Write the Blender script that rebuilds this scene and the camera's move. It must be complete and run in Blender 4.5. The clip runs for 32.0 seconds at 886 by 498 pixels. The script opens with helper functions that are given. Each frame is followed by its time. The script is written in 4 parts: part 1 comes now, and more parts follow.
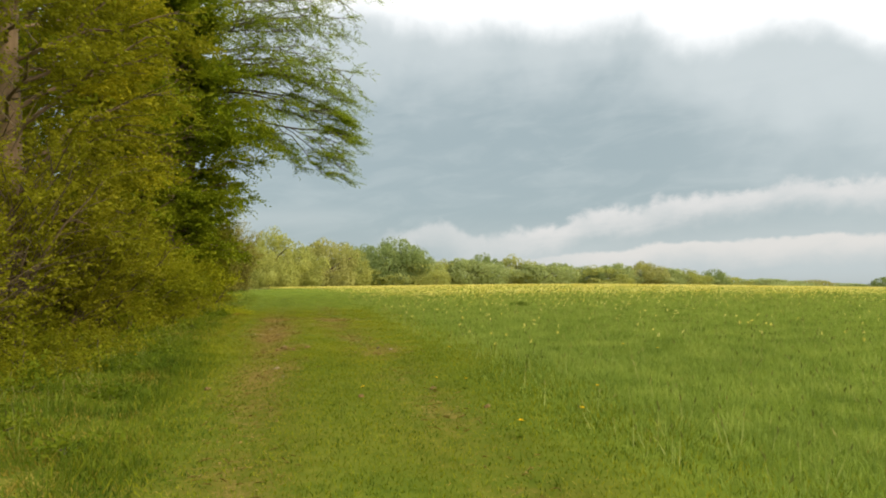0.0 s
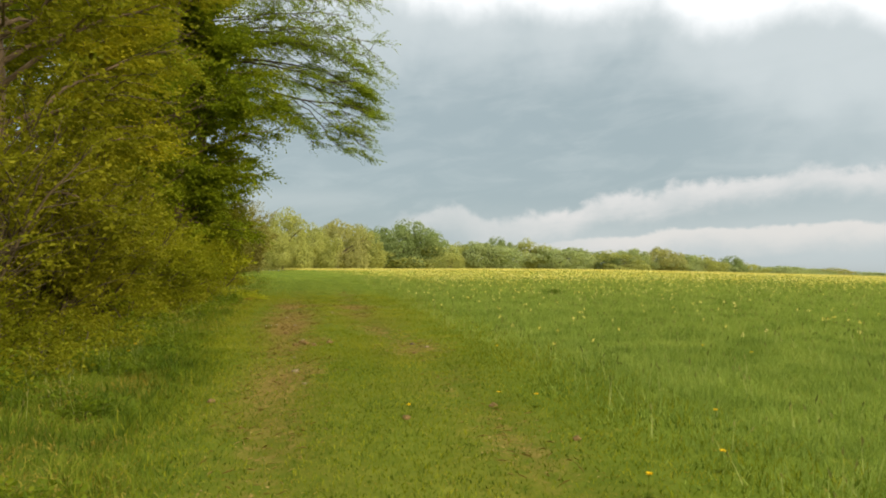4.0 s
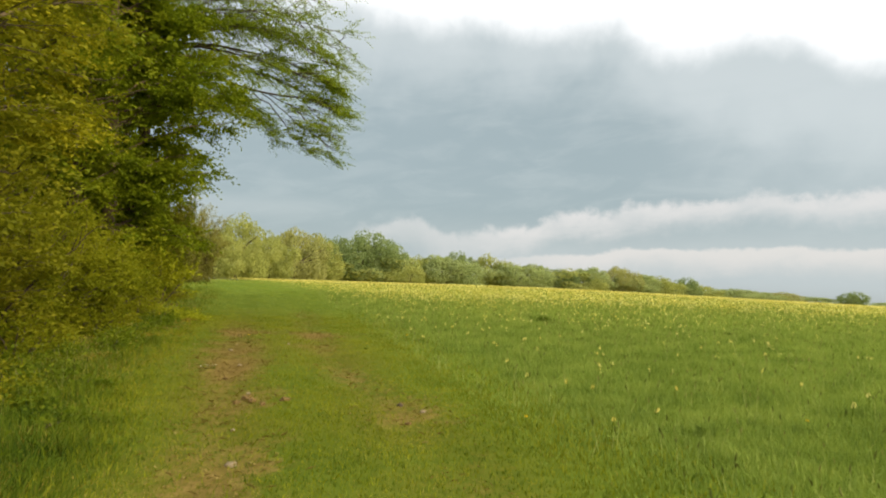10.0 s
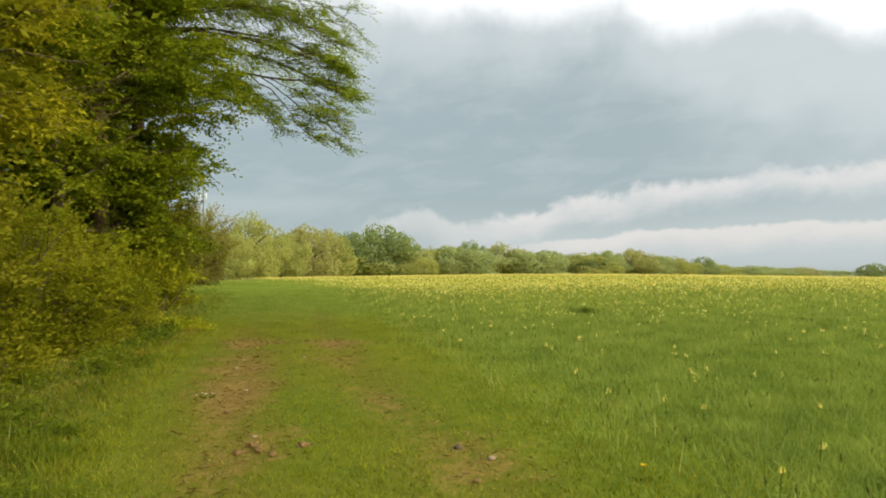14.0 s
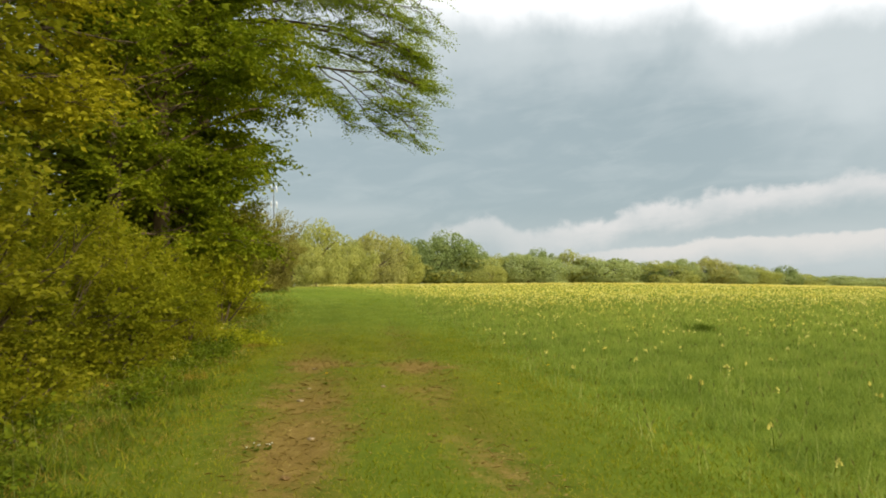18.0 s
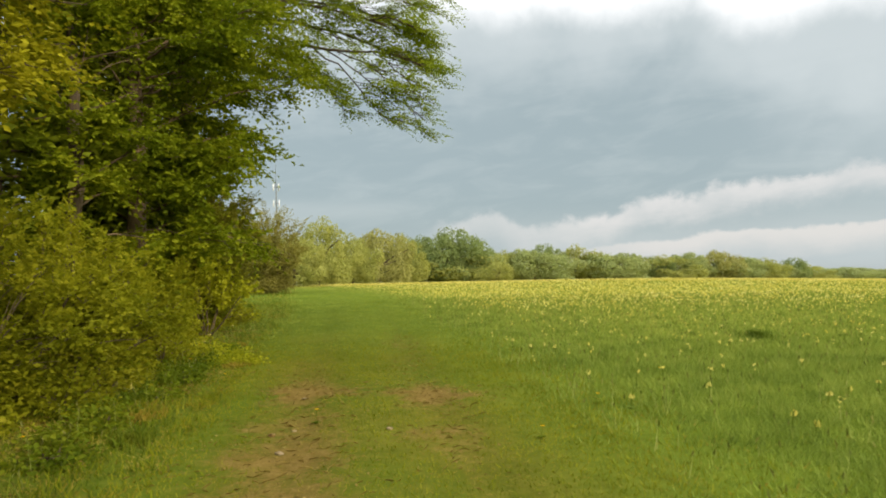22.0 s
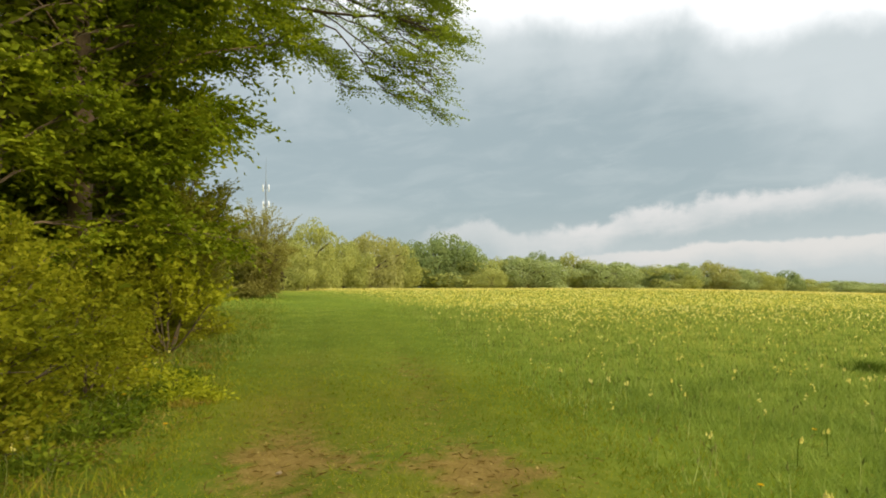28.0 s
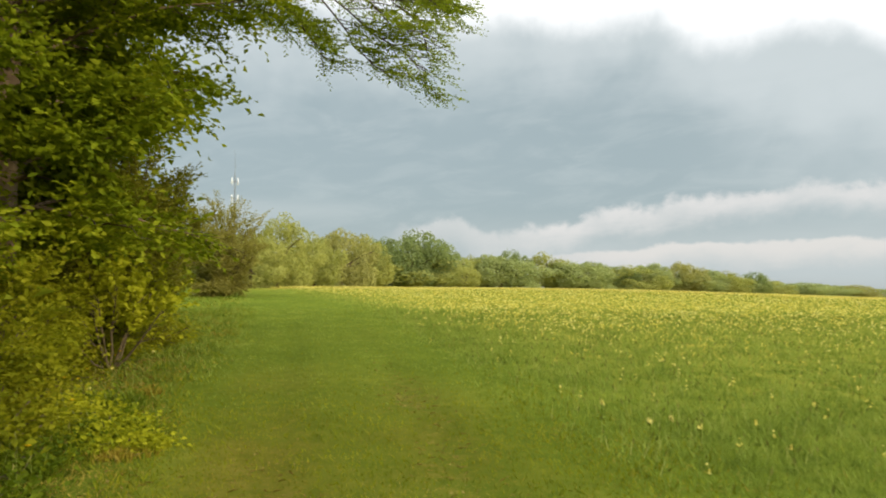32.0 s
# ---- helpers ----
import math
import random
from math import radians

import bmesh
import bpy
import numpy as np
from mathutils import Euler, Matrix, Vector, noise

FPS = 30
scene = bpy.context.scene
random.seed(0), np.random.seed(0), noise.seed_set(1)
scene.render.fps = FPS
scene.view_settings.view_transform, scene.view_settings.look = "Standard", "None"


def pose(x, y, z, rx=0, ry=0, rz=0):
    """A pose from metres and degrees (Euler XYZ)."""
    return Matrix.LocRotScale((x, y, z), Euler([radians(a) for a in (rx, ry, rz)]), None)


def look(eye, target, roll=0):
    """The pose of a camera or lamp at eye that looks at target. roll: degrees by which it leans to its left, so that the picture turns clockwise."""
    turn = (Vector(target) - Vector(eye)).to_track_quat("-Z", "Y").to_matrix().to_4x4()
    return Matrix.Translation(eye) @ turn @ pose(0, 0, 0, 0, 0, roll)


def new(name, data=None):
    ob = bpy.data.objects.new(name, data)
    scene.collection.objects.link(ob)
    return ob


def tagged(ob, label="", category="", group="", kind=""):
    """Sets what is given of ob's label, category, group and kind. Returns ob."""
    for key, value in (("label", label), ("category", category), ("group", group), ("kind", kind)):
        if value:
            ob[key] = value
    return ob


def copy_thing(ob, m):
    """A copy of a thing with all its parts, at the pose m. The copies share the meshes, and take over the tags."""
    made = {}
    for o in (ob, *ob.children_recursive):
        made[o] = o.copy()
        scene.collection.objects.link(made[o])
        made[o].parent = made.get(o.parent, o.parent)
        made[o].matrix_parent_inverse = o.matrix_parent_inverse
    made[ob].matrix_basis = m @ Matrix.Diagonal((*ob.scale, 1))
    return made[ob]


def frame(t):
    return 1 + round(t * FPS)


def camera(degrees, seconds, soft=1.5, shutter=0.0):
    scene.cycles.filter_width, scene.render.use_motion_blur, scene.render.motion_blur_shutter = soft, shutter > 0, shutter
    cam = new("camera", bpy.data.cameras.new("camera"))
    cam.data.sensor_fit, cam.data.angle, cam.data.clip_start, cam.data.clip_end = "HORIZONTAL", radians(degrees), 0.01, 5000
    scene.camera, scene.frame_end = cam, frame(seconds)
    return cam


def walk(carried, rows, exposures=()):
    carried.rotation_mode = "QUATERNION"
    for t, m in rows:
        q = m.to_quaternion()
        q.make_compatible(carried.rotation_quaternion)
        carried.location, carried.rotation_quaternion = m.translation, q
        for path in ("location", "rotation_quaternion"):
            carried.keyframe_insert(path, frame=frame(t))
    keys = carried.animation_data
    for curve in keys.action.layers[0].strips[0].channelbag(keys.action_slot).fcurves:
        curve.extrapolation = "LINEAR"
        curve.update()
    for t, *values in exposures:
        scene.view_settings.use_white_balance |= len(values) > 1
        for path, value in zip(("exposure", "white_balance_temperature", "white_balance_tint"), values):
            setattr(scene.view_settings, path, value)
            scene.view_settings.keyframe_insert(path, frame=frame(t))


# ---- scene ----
cam = camera(66.2, 32.0, soft=1.9, shutter=0.5)
PATH = [
    (0, (1.727, 2.22, 1.459), (1.711, 4.219, 1.506), -0.8),
    (0.5, (1.7, 2.432, 1.469), (1.655, 4.431, 1.494), -0.4),
    (1, (1.601, 2.713, 1.45), (1.526, 4.711, 1.477), -0.4),
    (1.5, (1.531, 2.923, 1.454), (1.426, 4.92, 1.467), -0.8),
    (2, (1.507, 3.152, 1.483), (1.396, 5.149, 1.495), -0.9),
    (2.5, (1.485, 3.323, 1.484), (1.391, 5.321, 1.474), -0.2),
    (3, (1.383, 3.566, 1.465), (1.325, 5.565, 1.465), -0.1),
    (3.5, (1.289, 3.767, 1.471), (1.238, 5.766, 1.468), -0.1),
    (5.5, (1.054, 4.583, 1.537), (0.965, 6.581, 1.537), 0.1),
    (6, (1.03, 4.879, 1.573), (0.901, 6.875, 1.569), -0.1),
    (6.5, (0.973, 5.061, 1.538), (0.802, 7.053, 1.527), 0.1),
    (7, (0.836, 5.334, 1.557), (0.683, 7.328, 1.529), 0.3),
    (7.5, (0.728, 5.511, 1.547), (0.571, 7.505, 1.503), 0.6),
    (8, (0.669, 5.803, 1.581), (0.551, 7.798, 1.517), 0.9),
    (8.5, (0.674, 5.975, 1.561), (0.663, 7.973, 1.475), 1.4),
    (9, (0.644, 6.25, 1.559), (0.73, 8.246, 1.464), 2.0),
    (9.5, (0.597, 6.515, 1.559), (0.685, 8.512, 1.498), 2.3),
    (10, (0.604, 6.793, 1.61), (0.674, 8.791, 1.647), 1.8),
    (10.5, (0.516, 7.063, 1.583), (0.611, 9.06, 1.651), 1.0),
    (11, (0.398, 7.367, 1.625), (0.682, 9.346, 1.667), -1.1),
    (11.5, (0.378, 7.59, 1.62), (0.632, 9.573, 1.679), -1.3),
    (12, (0.331, 7.808, 1.634), (0.556, 9.795, 1.68), -1.2),
    (12.5, (0.212, 8.106, 1.614), (0.43, 10.094, 1.646), -1.7),
    (13, (0.181, 8.327, 1.622), (0.384, 10.316, 1.664), -1.6),
    (13.5, (0.24, 8.597, 1.659), (0.332, 10.595, 1.694), -1.2),
    (14, (0.238, 8.775, 1.617), (0.277, 10.775, 1.625), -0.8),
    (14.5, (0.167, 9.082, 1.638), (0.196, 11.082, 1.648), -0.6),
    (15, (0.142, 9.34, 1.62), (0.145, 11.34, 1.645), -0.7),
    (15.5, (0.131, 9.639, 1.621), (0.018, 11.636, 1.633), -0.4),
    (17.5, (-0.206, 10.619, 1.621), (-0.369, 12.612, 1.638), -0.2),
    (18, (-0.316, 10.908, 1.592), (-0.468, 12.902, 1.625), -0.6),
    (18.5, (-0.426, 11.121, 1.631), (-0.561, 13.116, 1.669), -0.4),
    (19, (-0.453, 11.424, 1.644), (-0.588, 13.419, 1.69), -0.2),
    (19.5, (-0.451, 11.593, 1.651), (-0.589, 13.588, 1.687), -0.1),
    (20, (-0.527, 11.894, 1.625), (-0.644, 13.891, 1.65), -0.7),
    (20.5, (-0.54, 12.156, 1.631), (-0.643, 14.153, 1.669), -0.6),
    (21, (-0.515, 12.407, 1.66), (-0.646, 14.403, 1.698), -0.3),
    (21.5, (-0.537, 12.624, 1.616), (-0.694, 14.618, 1.655), -1.0),
    (22, (-0.637, 12.901, 1.657), (-0.802, 14.894, 1.681), -1.4),
    (22.5, (-0.697, 13.214, 1.637), (-0.885, 15.204, 1.675), -1.8),
    (23, (-0.72, 13.449, 1.662), (-0.95, 15.436, 1.684), -1.7),
    (23.5, (-0.816, 13.736, 1.653), (-0.991, 15.728, 1.694), -1.8),
    (24, (-0.836, 13.952, 1.725), (-0.934, 15.948, 1.784), -1.7),
    (24.5, (-0.75, 14.294, 1.734), (-0.873, 16.288, 1.825), -1.8),
    (25, (-0.798, 14.542, 1.68), (-0.972, 16.532, 1.778), -1.9),
    (25.5, (-0.941, 14.767, 1.735), (-1.177, 16.751, 1.828), -2.1),
    (27.5, (-1.341, 15.542, 1.629), (-1.5, 17.536, 1.662), -0.4),
    (28, (-1.411, 15.83, 1.616), (-1.547, 17.825, 1.657), -0.3),
    (28.5, (-1.474, 16.055, 1.618), (-1.614, 18.05, 1.646), -0.2),
    (29, (-1.597, 16.321, 1.61), (-1.722, 18.317, 1.623), 0.2),
    (29.5, (-1.707, 16.544, 1.612), (-1.821, 18.54, 1.626), -0.2),
    (30, (-1.786, 16.862, 1.626), (-1.879, 18.86, 1.637), -0.5),
    (30.5, (-1.853, 17.101, 1.598), (-1.893, 19.101, 1.592), -0.5),
    (31, (-1.965, 17.331, 1.645), (-1.943, 19.331, 1.653), 0.4),
    (31.5, (-2.022, 17.508, 1.633), (-2.003, 19.508, 1.652), 0.7),
    (32, (-2.025, 17.77, 1.683), (-2.075, 19.769, 1.717), 0.4),
]
walk(cam, [(t, look(eye, target, roll)) for t, eye, target, roll in PATH])

# ---- sky and sun ----
SUN_AZ, SUN_EL = 125.0, 23.0  # degrees right of the walk's heading, and above the horizon


class Nodes:
    """Short-hand for a node tree."""

    def __init__(self, tree):
        self.t = tree
        tree.nodes.clear()

    def put(self, kind, operation="", clamp=False, attribute=""):
        n = self.t.nodes.new(kind)
        if operation:
            n.operation, n.use_clamp = operation, clamp
        if attribute:
            n.attribute_name = attribute
        return n

    def feed(self, socket, v):
        if isinstance(v, bpy.types.NodeSocket):
            self.t.links.new(v, socket)
        elif v is not None:
            socket.default_value = v

    def math(self, op, a, b=0.0, c=0.0, clamp=False):
        n = self.put("ShaderNodeMath", op, clamp)
        for s, v in zip(n.inputs, (a, b, c)):
            self.feed(s, v)
        return n.outputs[0]

    def smooth(self, v, lo, hi, a=0.0, b=1.0):
        n = self.put("ShaderNodeMapRange")
        n.interpolation_type = "SMOOTHSTEP"
        for k, w in (("Value", v), ("From Min", lo), ("From Max", hi), ("To Min", a), ("To Max", b)):
            self.feed(n.inputs[k], w)
        return n.outputs[0]

    def noise(self, vec, scale, detail=4.0, rough=0.55, dist=0.0):
        n = self.put("ShaderNodeTexNoise")
        for k, w in (("Vector", vec), ("Scale", scale), ("Detail", detail), ("Roughness", rough), ("Distortion", dist)):
            self.feed(n.inputs[k], w)
        return n.outputs["Fac"]

    def xyz(self, x, y, z=0.0):
        n = self.put("ShaderNodeCombineXYZ")
        for s, v in zip(n.inputs, (x, y, z)):
            self.feed(s, v)
        return n.outputs[0]

    def split(self, vec):
        n = self.put("ShaderNodeSeparateXYZ")
        self.feed(n.inputs[0], vec)
        return n.outputs

    def mix(self, fac, a, b, blend="MIX"):
        n = self.put("ShaderNodeMix")
        n.data_type, n.blend_type = "RGBA", blend
        self.feed(n.inputs[0], fac)
        for s, v in ((n.inputs[6], a), (n.inputs[7], b)):
            self.feed(s, (*v, 1.0) if isinstance(v, tuple) and len(v) == 3 else v)
        return n.outputs[2]

    def ramp(self, fac, *stops):
        n = self.put("ShaderNodeValToRGB")
        e = n.color_ramp.elements
        while len(e) < len(stops):
            e.new(0.5)
        for el, (p, c) in zip(e, stops):
            el.position, el.color = p, (*c, 1.0)
        self.feed(n.inputs[0], fac)
        return n.outputs[0]


world = bpy.data.worlds.new("overcast_sky")
scene.world = world
world.use_nodes = True
W = Nodes(world.node_tree)
heading = W.put("ShaderNodeTexCoord").outputs["Generated"]
dx, dy, dz = W.split(heading)
az = W.math("MULTIPLY", W.math("ARCTAN2", dx, dy), 57.2958)
el = W.math("MULTIPLY", W.math("ARCSINE", dz), 57.2958)
spot = W.xyz(W.math("MULTIPLY", az, 0.1), W.math("MULTIPLY", el, 0.1))
flow = W.xyz(W.math("MULTIPLY", az, 0.045), W.math("MULTIPLY", W.math("SUBTRACT", el, W.math("MULTIPLY", az, 0.085)), 0.16))


def swing(value, amount):
    """Noise about zero, up to about half the amount either way."""
    return W.math("MULTIPLY", W.math("SUBTRACT", value, 0.5), amount)


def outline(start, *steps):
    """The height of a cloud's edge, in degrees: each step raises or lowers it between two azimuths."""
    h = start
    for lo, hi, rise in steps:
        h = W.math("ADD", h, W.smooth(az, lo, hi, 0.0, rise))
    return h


big = W.noise(flow, 1.1, 5.0, 0.55, 0.4)
streak = W.noise(flow, 3.2, 6.0, 0.6, 0.5)
puff = W.noise(spot, 4.2, 6.0, 0.58, 0.3)
fleck = W.noise(spot, 13.0, 5.0, 0.6, 0.2)
soft = W.noise(spot, 1.6, 3.0, 0.5, 0.3)
ragged = W.math("ADD", swing(puff, 2.2), swing(fleck, 0.55))
# grey cloud deck: blue-grey below, paler above and towards the right
lift = W.math("ADD", W.math("ADD", el, W.smooth(az, 12.0, 30.0, 0.0, 7.0)), W.math("ADD", swing(soft, 9.0), W.math("ADD", swing(big, 6.0), swing(puff, 2.0))))
deck = W.mix(W.smooth(lift, 10.5, 19.5), (0.395, 0.485, 0.515), (0.65, 0.715, 0.73))
deck = W.mix(W.smooth(streak, 0.42, 0.72, 0.0, 0.32), deck, (0.60, 0.67, 0.68))
deck = W.mix(W.smooth(az, 14.0, 32.0, 0.0, 0.25), deck, (0.68, 0.74, 0.75))
veil = W.math("MULTIPLY", W.smooth(W.math("ADD", el, swing(streak, 2.4)), 2.4, 3.9), W.smooth(W.math("ADD", el, swing(streak, 2.4)), 5.4, 4.0))
deck = W.mix(W.math("MULTIPLY", veil, W.smooth(az, -4.0, -12.0, 0.0, 0.4)), deck, (0.60, 0.66, 0.67))
# pale underside of the sky between the banks
low = W.smooth(W.math("ADD", el, swing(streak, 2.0)), 4.2, 0.2)
deck = W.mix(W.math("MULTIPLY", low, W.smooth(az, -10.0, 8.0, 0.1, 0.65)), deck, (0.62, 0.68, 0.69))
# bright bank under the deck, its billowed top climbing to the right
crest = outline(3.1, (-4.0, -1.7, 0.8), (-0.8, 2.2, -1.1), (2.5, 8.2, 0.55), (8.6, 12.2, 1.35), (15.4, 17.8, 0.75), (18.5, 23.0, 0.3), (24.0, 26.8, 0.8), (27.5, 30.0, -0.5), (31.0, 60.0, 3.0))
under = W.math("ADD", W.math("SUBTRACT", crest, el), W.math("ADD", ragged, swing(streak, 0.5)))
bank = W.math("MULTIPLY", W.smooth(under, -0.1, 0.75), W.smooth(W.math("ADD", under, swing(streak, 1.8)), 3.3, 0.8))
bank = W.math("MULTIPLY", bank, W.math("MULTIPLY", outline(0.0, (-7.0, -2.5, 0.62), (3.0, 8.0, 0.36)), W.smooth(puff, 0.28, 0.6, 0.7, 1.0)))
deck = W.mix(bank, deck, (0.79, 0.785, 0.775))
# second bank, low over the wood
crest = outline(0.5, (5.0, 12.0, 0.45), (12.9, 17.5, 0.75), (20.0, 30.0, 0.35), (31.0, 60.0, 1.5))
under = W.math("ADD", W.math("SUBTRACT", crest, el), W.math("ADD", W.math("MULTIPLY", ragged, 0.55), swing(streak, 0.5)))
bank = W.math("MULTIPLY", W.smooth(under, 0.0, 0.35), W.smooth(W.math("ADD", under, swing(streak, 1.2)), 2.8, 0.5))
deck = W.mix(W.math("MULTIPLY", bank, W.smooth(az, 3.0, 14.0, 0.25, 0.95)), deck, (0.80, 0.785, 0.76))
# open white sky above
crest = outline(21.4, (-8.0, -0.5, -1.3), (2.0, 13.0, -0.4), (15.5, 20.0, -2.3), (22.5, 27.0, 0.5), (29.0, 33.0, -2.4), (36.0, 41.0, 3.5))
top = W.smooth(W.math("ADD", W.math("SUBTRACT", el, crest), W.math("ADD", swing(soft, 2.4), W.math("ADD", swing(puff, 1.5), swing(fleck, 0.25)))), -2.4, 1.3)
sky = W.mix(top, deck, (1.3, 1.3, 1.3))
sky = W.mix(W.smooth(el, 24.0, 60.0), sky, (2.0, 2.0, 2.0))
sky = W.mix(W.smooth(el, -0.5, -6.0), sky, (0.12, 0.13, 0.06))
nishita = W.put("ShaderNodeTexSky")
nishita.sky_type, nishita.sun_disc = "NISHITA", False
nishita.sun_elevation, nishita.sun_rotation = radians(SUN_EL), radians(SUN_AZ)
clear = W.mix(1.0, nishita.outputs[0], (0.1, 0.1, 0.1), "MULTIPLY")
back = W.put("ShaderNodeBackground")
W.feed(back.inputs[0], W.mix(0.93, clear, sky))
back.inputs[1].default_value = 1.0
W.feed(W.put("ShaderNodeOutputWorld").inputs[0], back.outputs[0])

sun = new("sun", bpy.data.lights.new("sun", "SUN"))
sun.data.energy, sun.data.angle, sun.data.color = 4.2, radians(24), (1.0, 0.86, 0.56)
sun.matrix_world = look((60 * math.sin(radians(SUN_AZ)), 60 * math.cos(radians(SUN_AZ)), 60 * math.tan(radians(SUN_EL))), (0, 0, 0))


# ---- materials ----
def material(name):
    m = bpy.data.materials.new(name)
    m.use_nodes = True
    return m, Nodes(m.node_tree)


def finish(n, shader, height=None, strength=0.3, distance=0.02):
    out = n.put("ShaderNodeOutputMaterial")
    n.feed(out.inputs[0], shader.outputs[0])
    if height is not None:
        bump = n.put("ShaderNodeBump")
        bump.inputs["Strength"].default_value, bump.inputs["Distance"].default_value = strength, distance
        n.feed(bump.inputs["Height"], height)
        n.feed(shader.inputs["Normal"], bump.outputs[0])


def leaf_material(name, dark, mid, light, clear=0.45, patch=0.7, gloss=0.06):
    """A thin leaf: part of the light passes through. Colour varies by leaf and by bough."""
    m, n = material(name)
    geo = n.put("ShaderNodeNewGeometry")
    one = geo.outputs["Random Per Island"]
    bough = n.noise(geo.outputs["Position"], patch, 3.0)
    v = n.math("ADD", n.math("MULTIPLY", one, 0.5), n.smooth(bough, 0.3, 0.7, 0.0, 0.5))
    col = n.ramp(v, (0.08, dark), (0.5, mid), (0.95, light))
    d = n.put("ShaderNodeBsdfPrincipled")
    n.feed(d.inputs["Base Color"], col)
    d.inputs["Roughness"].default_value = 0.6
    d.inputs["Specular IOR Level"].default_value = gloss
    tr = n.put("ShaderNodeBsdfTranslucent")
    n.feed(tr.inputs[0], n.mix(0.35, col, n.mix(1.0, col, (1.0, 0.95, 0.25), "MULTIPLY")))
    mixed = n.put("ShaderNodeMixShader")
    mixed.inputs[0].default_value = clear
    n.feed(mixed.inputs[1], d.outputs[0])
    n.feed(mixed.inputs[2], tr.outputs[0])
    n.feed(n.put("ShaderNodeOutputMaterial").inputs[0], mixed.outputs[0])
    return m


def plain_material(name, a, b, scale=8.0, rough=0.8, metal=0.0, bump=0.3, stretch=(1, 1, 1)):
    m, n = material(name)
    pos = n.put("ShaderNodeTexCoord").outputs["Object"]
    mp = n.put("ShaderNodeMapping")
    n.feed(mp.inputs[0], pos)
    mp.inputs["Scale"].default_value = stretch
    f, g = n.noise(mp.outputs[0], scale, 6.0, 0.65), n.noise(pos, scale * 0.17, 3.0)
    s = n.put("ShaderNodeBsdfPrincipled")
    n.feed(s.inputs["Base Color"], n.mix(n.smooth(n.math("ADD", n.math("MULTIPLY", f, 0.6), n.math("MULTIPLY", g, 0.4)), 0.35, 0.65), a, b))
    s.inputs["Roughness"].default_value, s.inputs["Metallic"].default_value = rough, metal
    finish(n, s, f, bump)
    return m


BARK = plain_material("bark", (0.05, 0.036, 0.022), (0.15, 0.105, 0.06), 9.0, 0.9, bump=0.8, stretch=(1, 1, 0.25))
TWIG = plain_material("twig_bark", (0.045, 0.031, 0.014), (0.11, 0.08, 0.037), 20.0, 0.85)
IVY_BARK = plain_material("pale_bark", (0.10, 0.065, 0.036), (0.21, 0.145, 0.085), 7.0, 0.9, bump=0.8, stretch=(1, 1, 0.3))
STONE = plain_material("flint", (0.20, 0.15, 0.08), (0.34, 0.265, 0.16), 14.0, 0.95)
DUNG = plain_material("dry_dung", (0.12, 0.068, 0.018), (0.26, 0.165, 0.05), 40.0, 0.95, bump=0.9)
STEEL = plain_material("galvanised_steel", (0.14, 0.15, 0.155), (0.2, 0.21, 0.22), 3.0, 0.5, 0.4)
ANTENNA = plain_material("white_plastic", (0.78, 0.79, 0.8), (0.86, 0.86, 0.86), 2.0, 0.45, bump=0.05)

LEAF_HAWTHORN = leaf_material("leaf_hawthorn", (0.13, 0.14, 0.008), (0.225, 0.228, 0.012), (0.345, 0.325, 0.024), 0.52)
LEAF_BEECH = leaf_material("leaf_beech", (0.13, 0.18, 0.016), (0.23, 0.30, 0.024), (0.34, 0.41, 0.04), 0.62)
LEAF_MAPLE = leaf_material("leaf_field_maple", (0.18, 0.18, 0.009), (0.31, 0.295, 0.013), (0.44, 0.41, 0.022))
LEAF_BRIGHT = leaf_material("leaf_sycamore", (0.105, 0.15, 0.008), (0.20, 0.25, 0.011), (0.345, 0.372, 0.02), 0.5)
LEAF_YELLOW = leaf_material("leaf_sapling", (0.24, 0.28, 0.014), (0.36, 0.38, 0.018), (0.46, 0.46, 0.03), 0.5)
LEAF_DARK = leaf_material("leaf_shade", (0.125, 0.165, 0.013), (0.205, 0.25, 0.017), (0.29, 0.325, 0.026), 0.58)
LEAF_BLACKTHORN = leaf_material("leaf_blackthorn", (0.13, 0.135, 0.016), (0.21, 0.21, 0.024), (0.31, 0.295, 0.038), 0.55)
LEAF_BRAMBLE = leaf_material("leaf_bramble", (0.135, 0.16, 0.008), (0.25, 0.265, 0.013), (0.39, 0.385, 0.024), 0.58)
LEAF_WILLOW = leaf_material("leaf_willow", (0.21, 0.20, 0.05), (0.29, 0.27, 0.065), (0.37, 0.34, 0.09), 0.5)
# far wood: aerial haze is put into these leaf colours, paler and bluer
LEAF_HAZED_LIGHT = leaf_material("leaf_wood_pale_hazed", (0.30, 0.33, 0.095), (0.36, 0.38, 0.11), (0.415, 0.42, 0.13), 0.5, 0.3)
LEAF_HAZED_MID = leaf_material("leaf_wood_green_hazed", (0.295, 0.355, 0.15), (0.35, 0.405, 0.172), (0.405, 0.45, 0.195), 0.55, 0.3)
LEAF_HAZED_DARK = leaf_material("leaf_oak_dark_hazed", (0.20, 0.265, 0.10), (0.24, 0.30, 0.115), (0.29, 0.345, 0.135), 0.5, 0.3)
LEAF_HAZED_BROWN = leaf_material("leaf_wood_brown_hazed", (0.31, 0.315, 0.11), (0.36, 0.36, 0.125), (0.41, 0.405, 0.145), 0.5, 0.3)
GRASS_FIELD = leaf_material("grass_meadow", (0.125, 0.18, 0.032), (0.21, 0.285, 0.05), (0.32, 0.38, 0.082), 0.42, 1.3, 0.03)
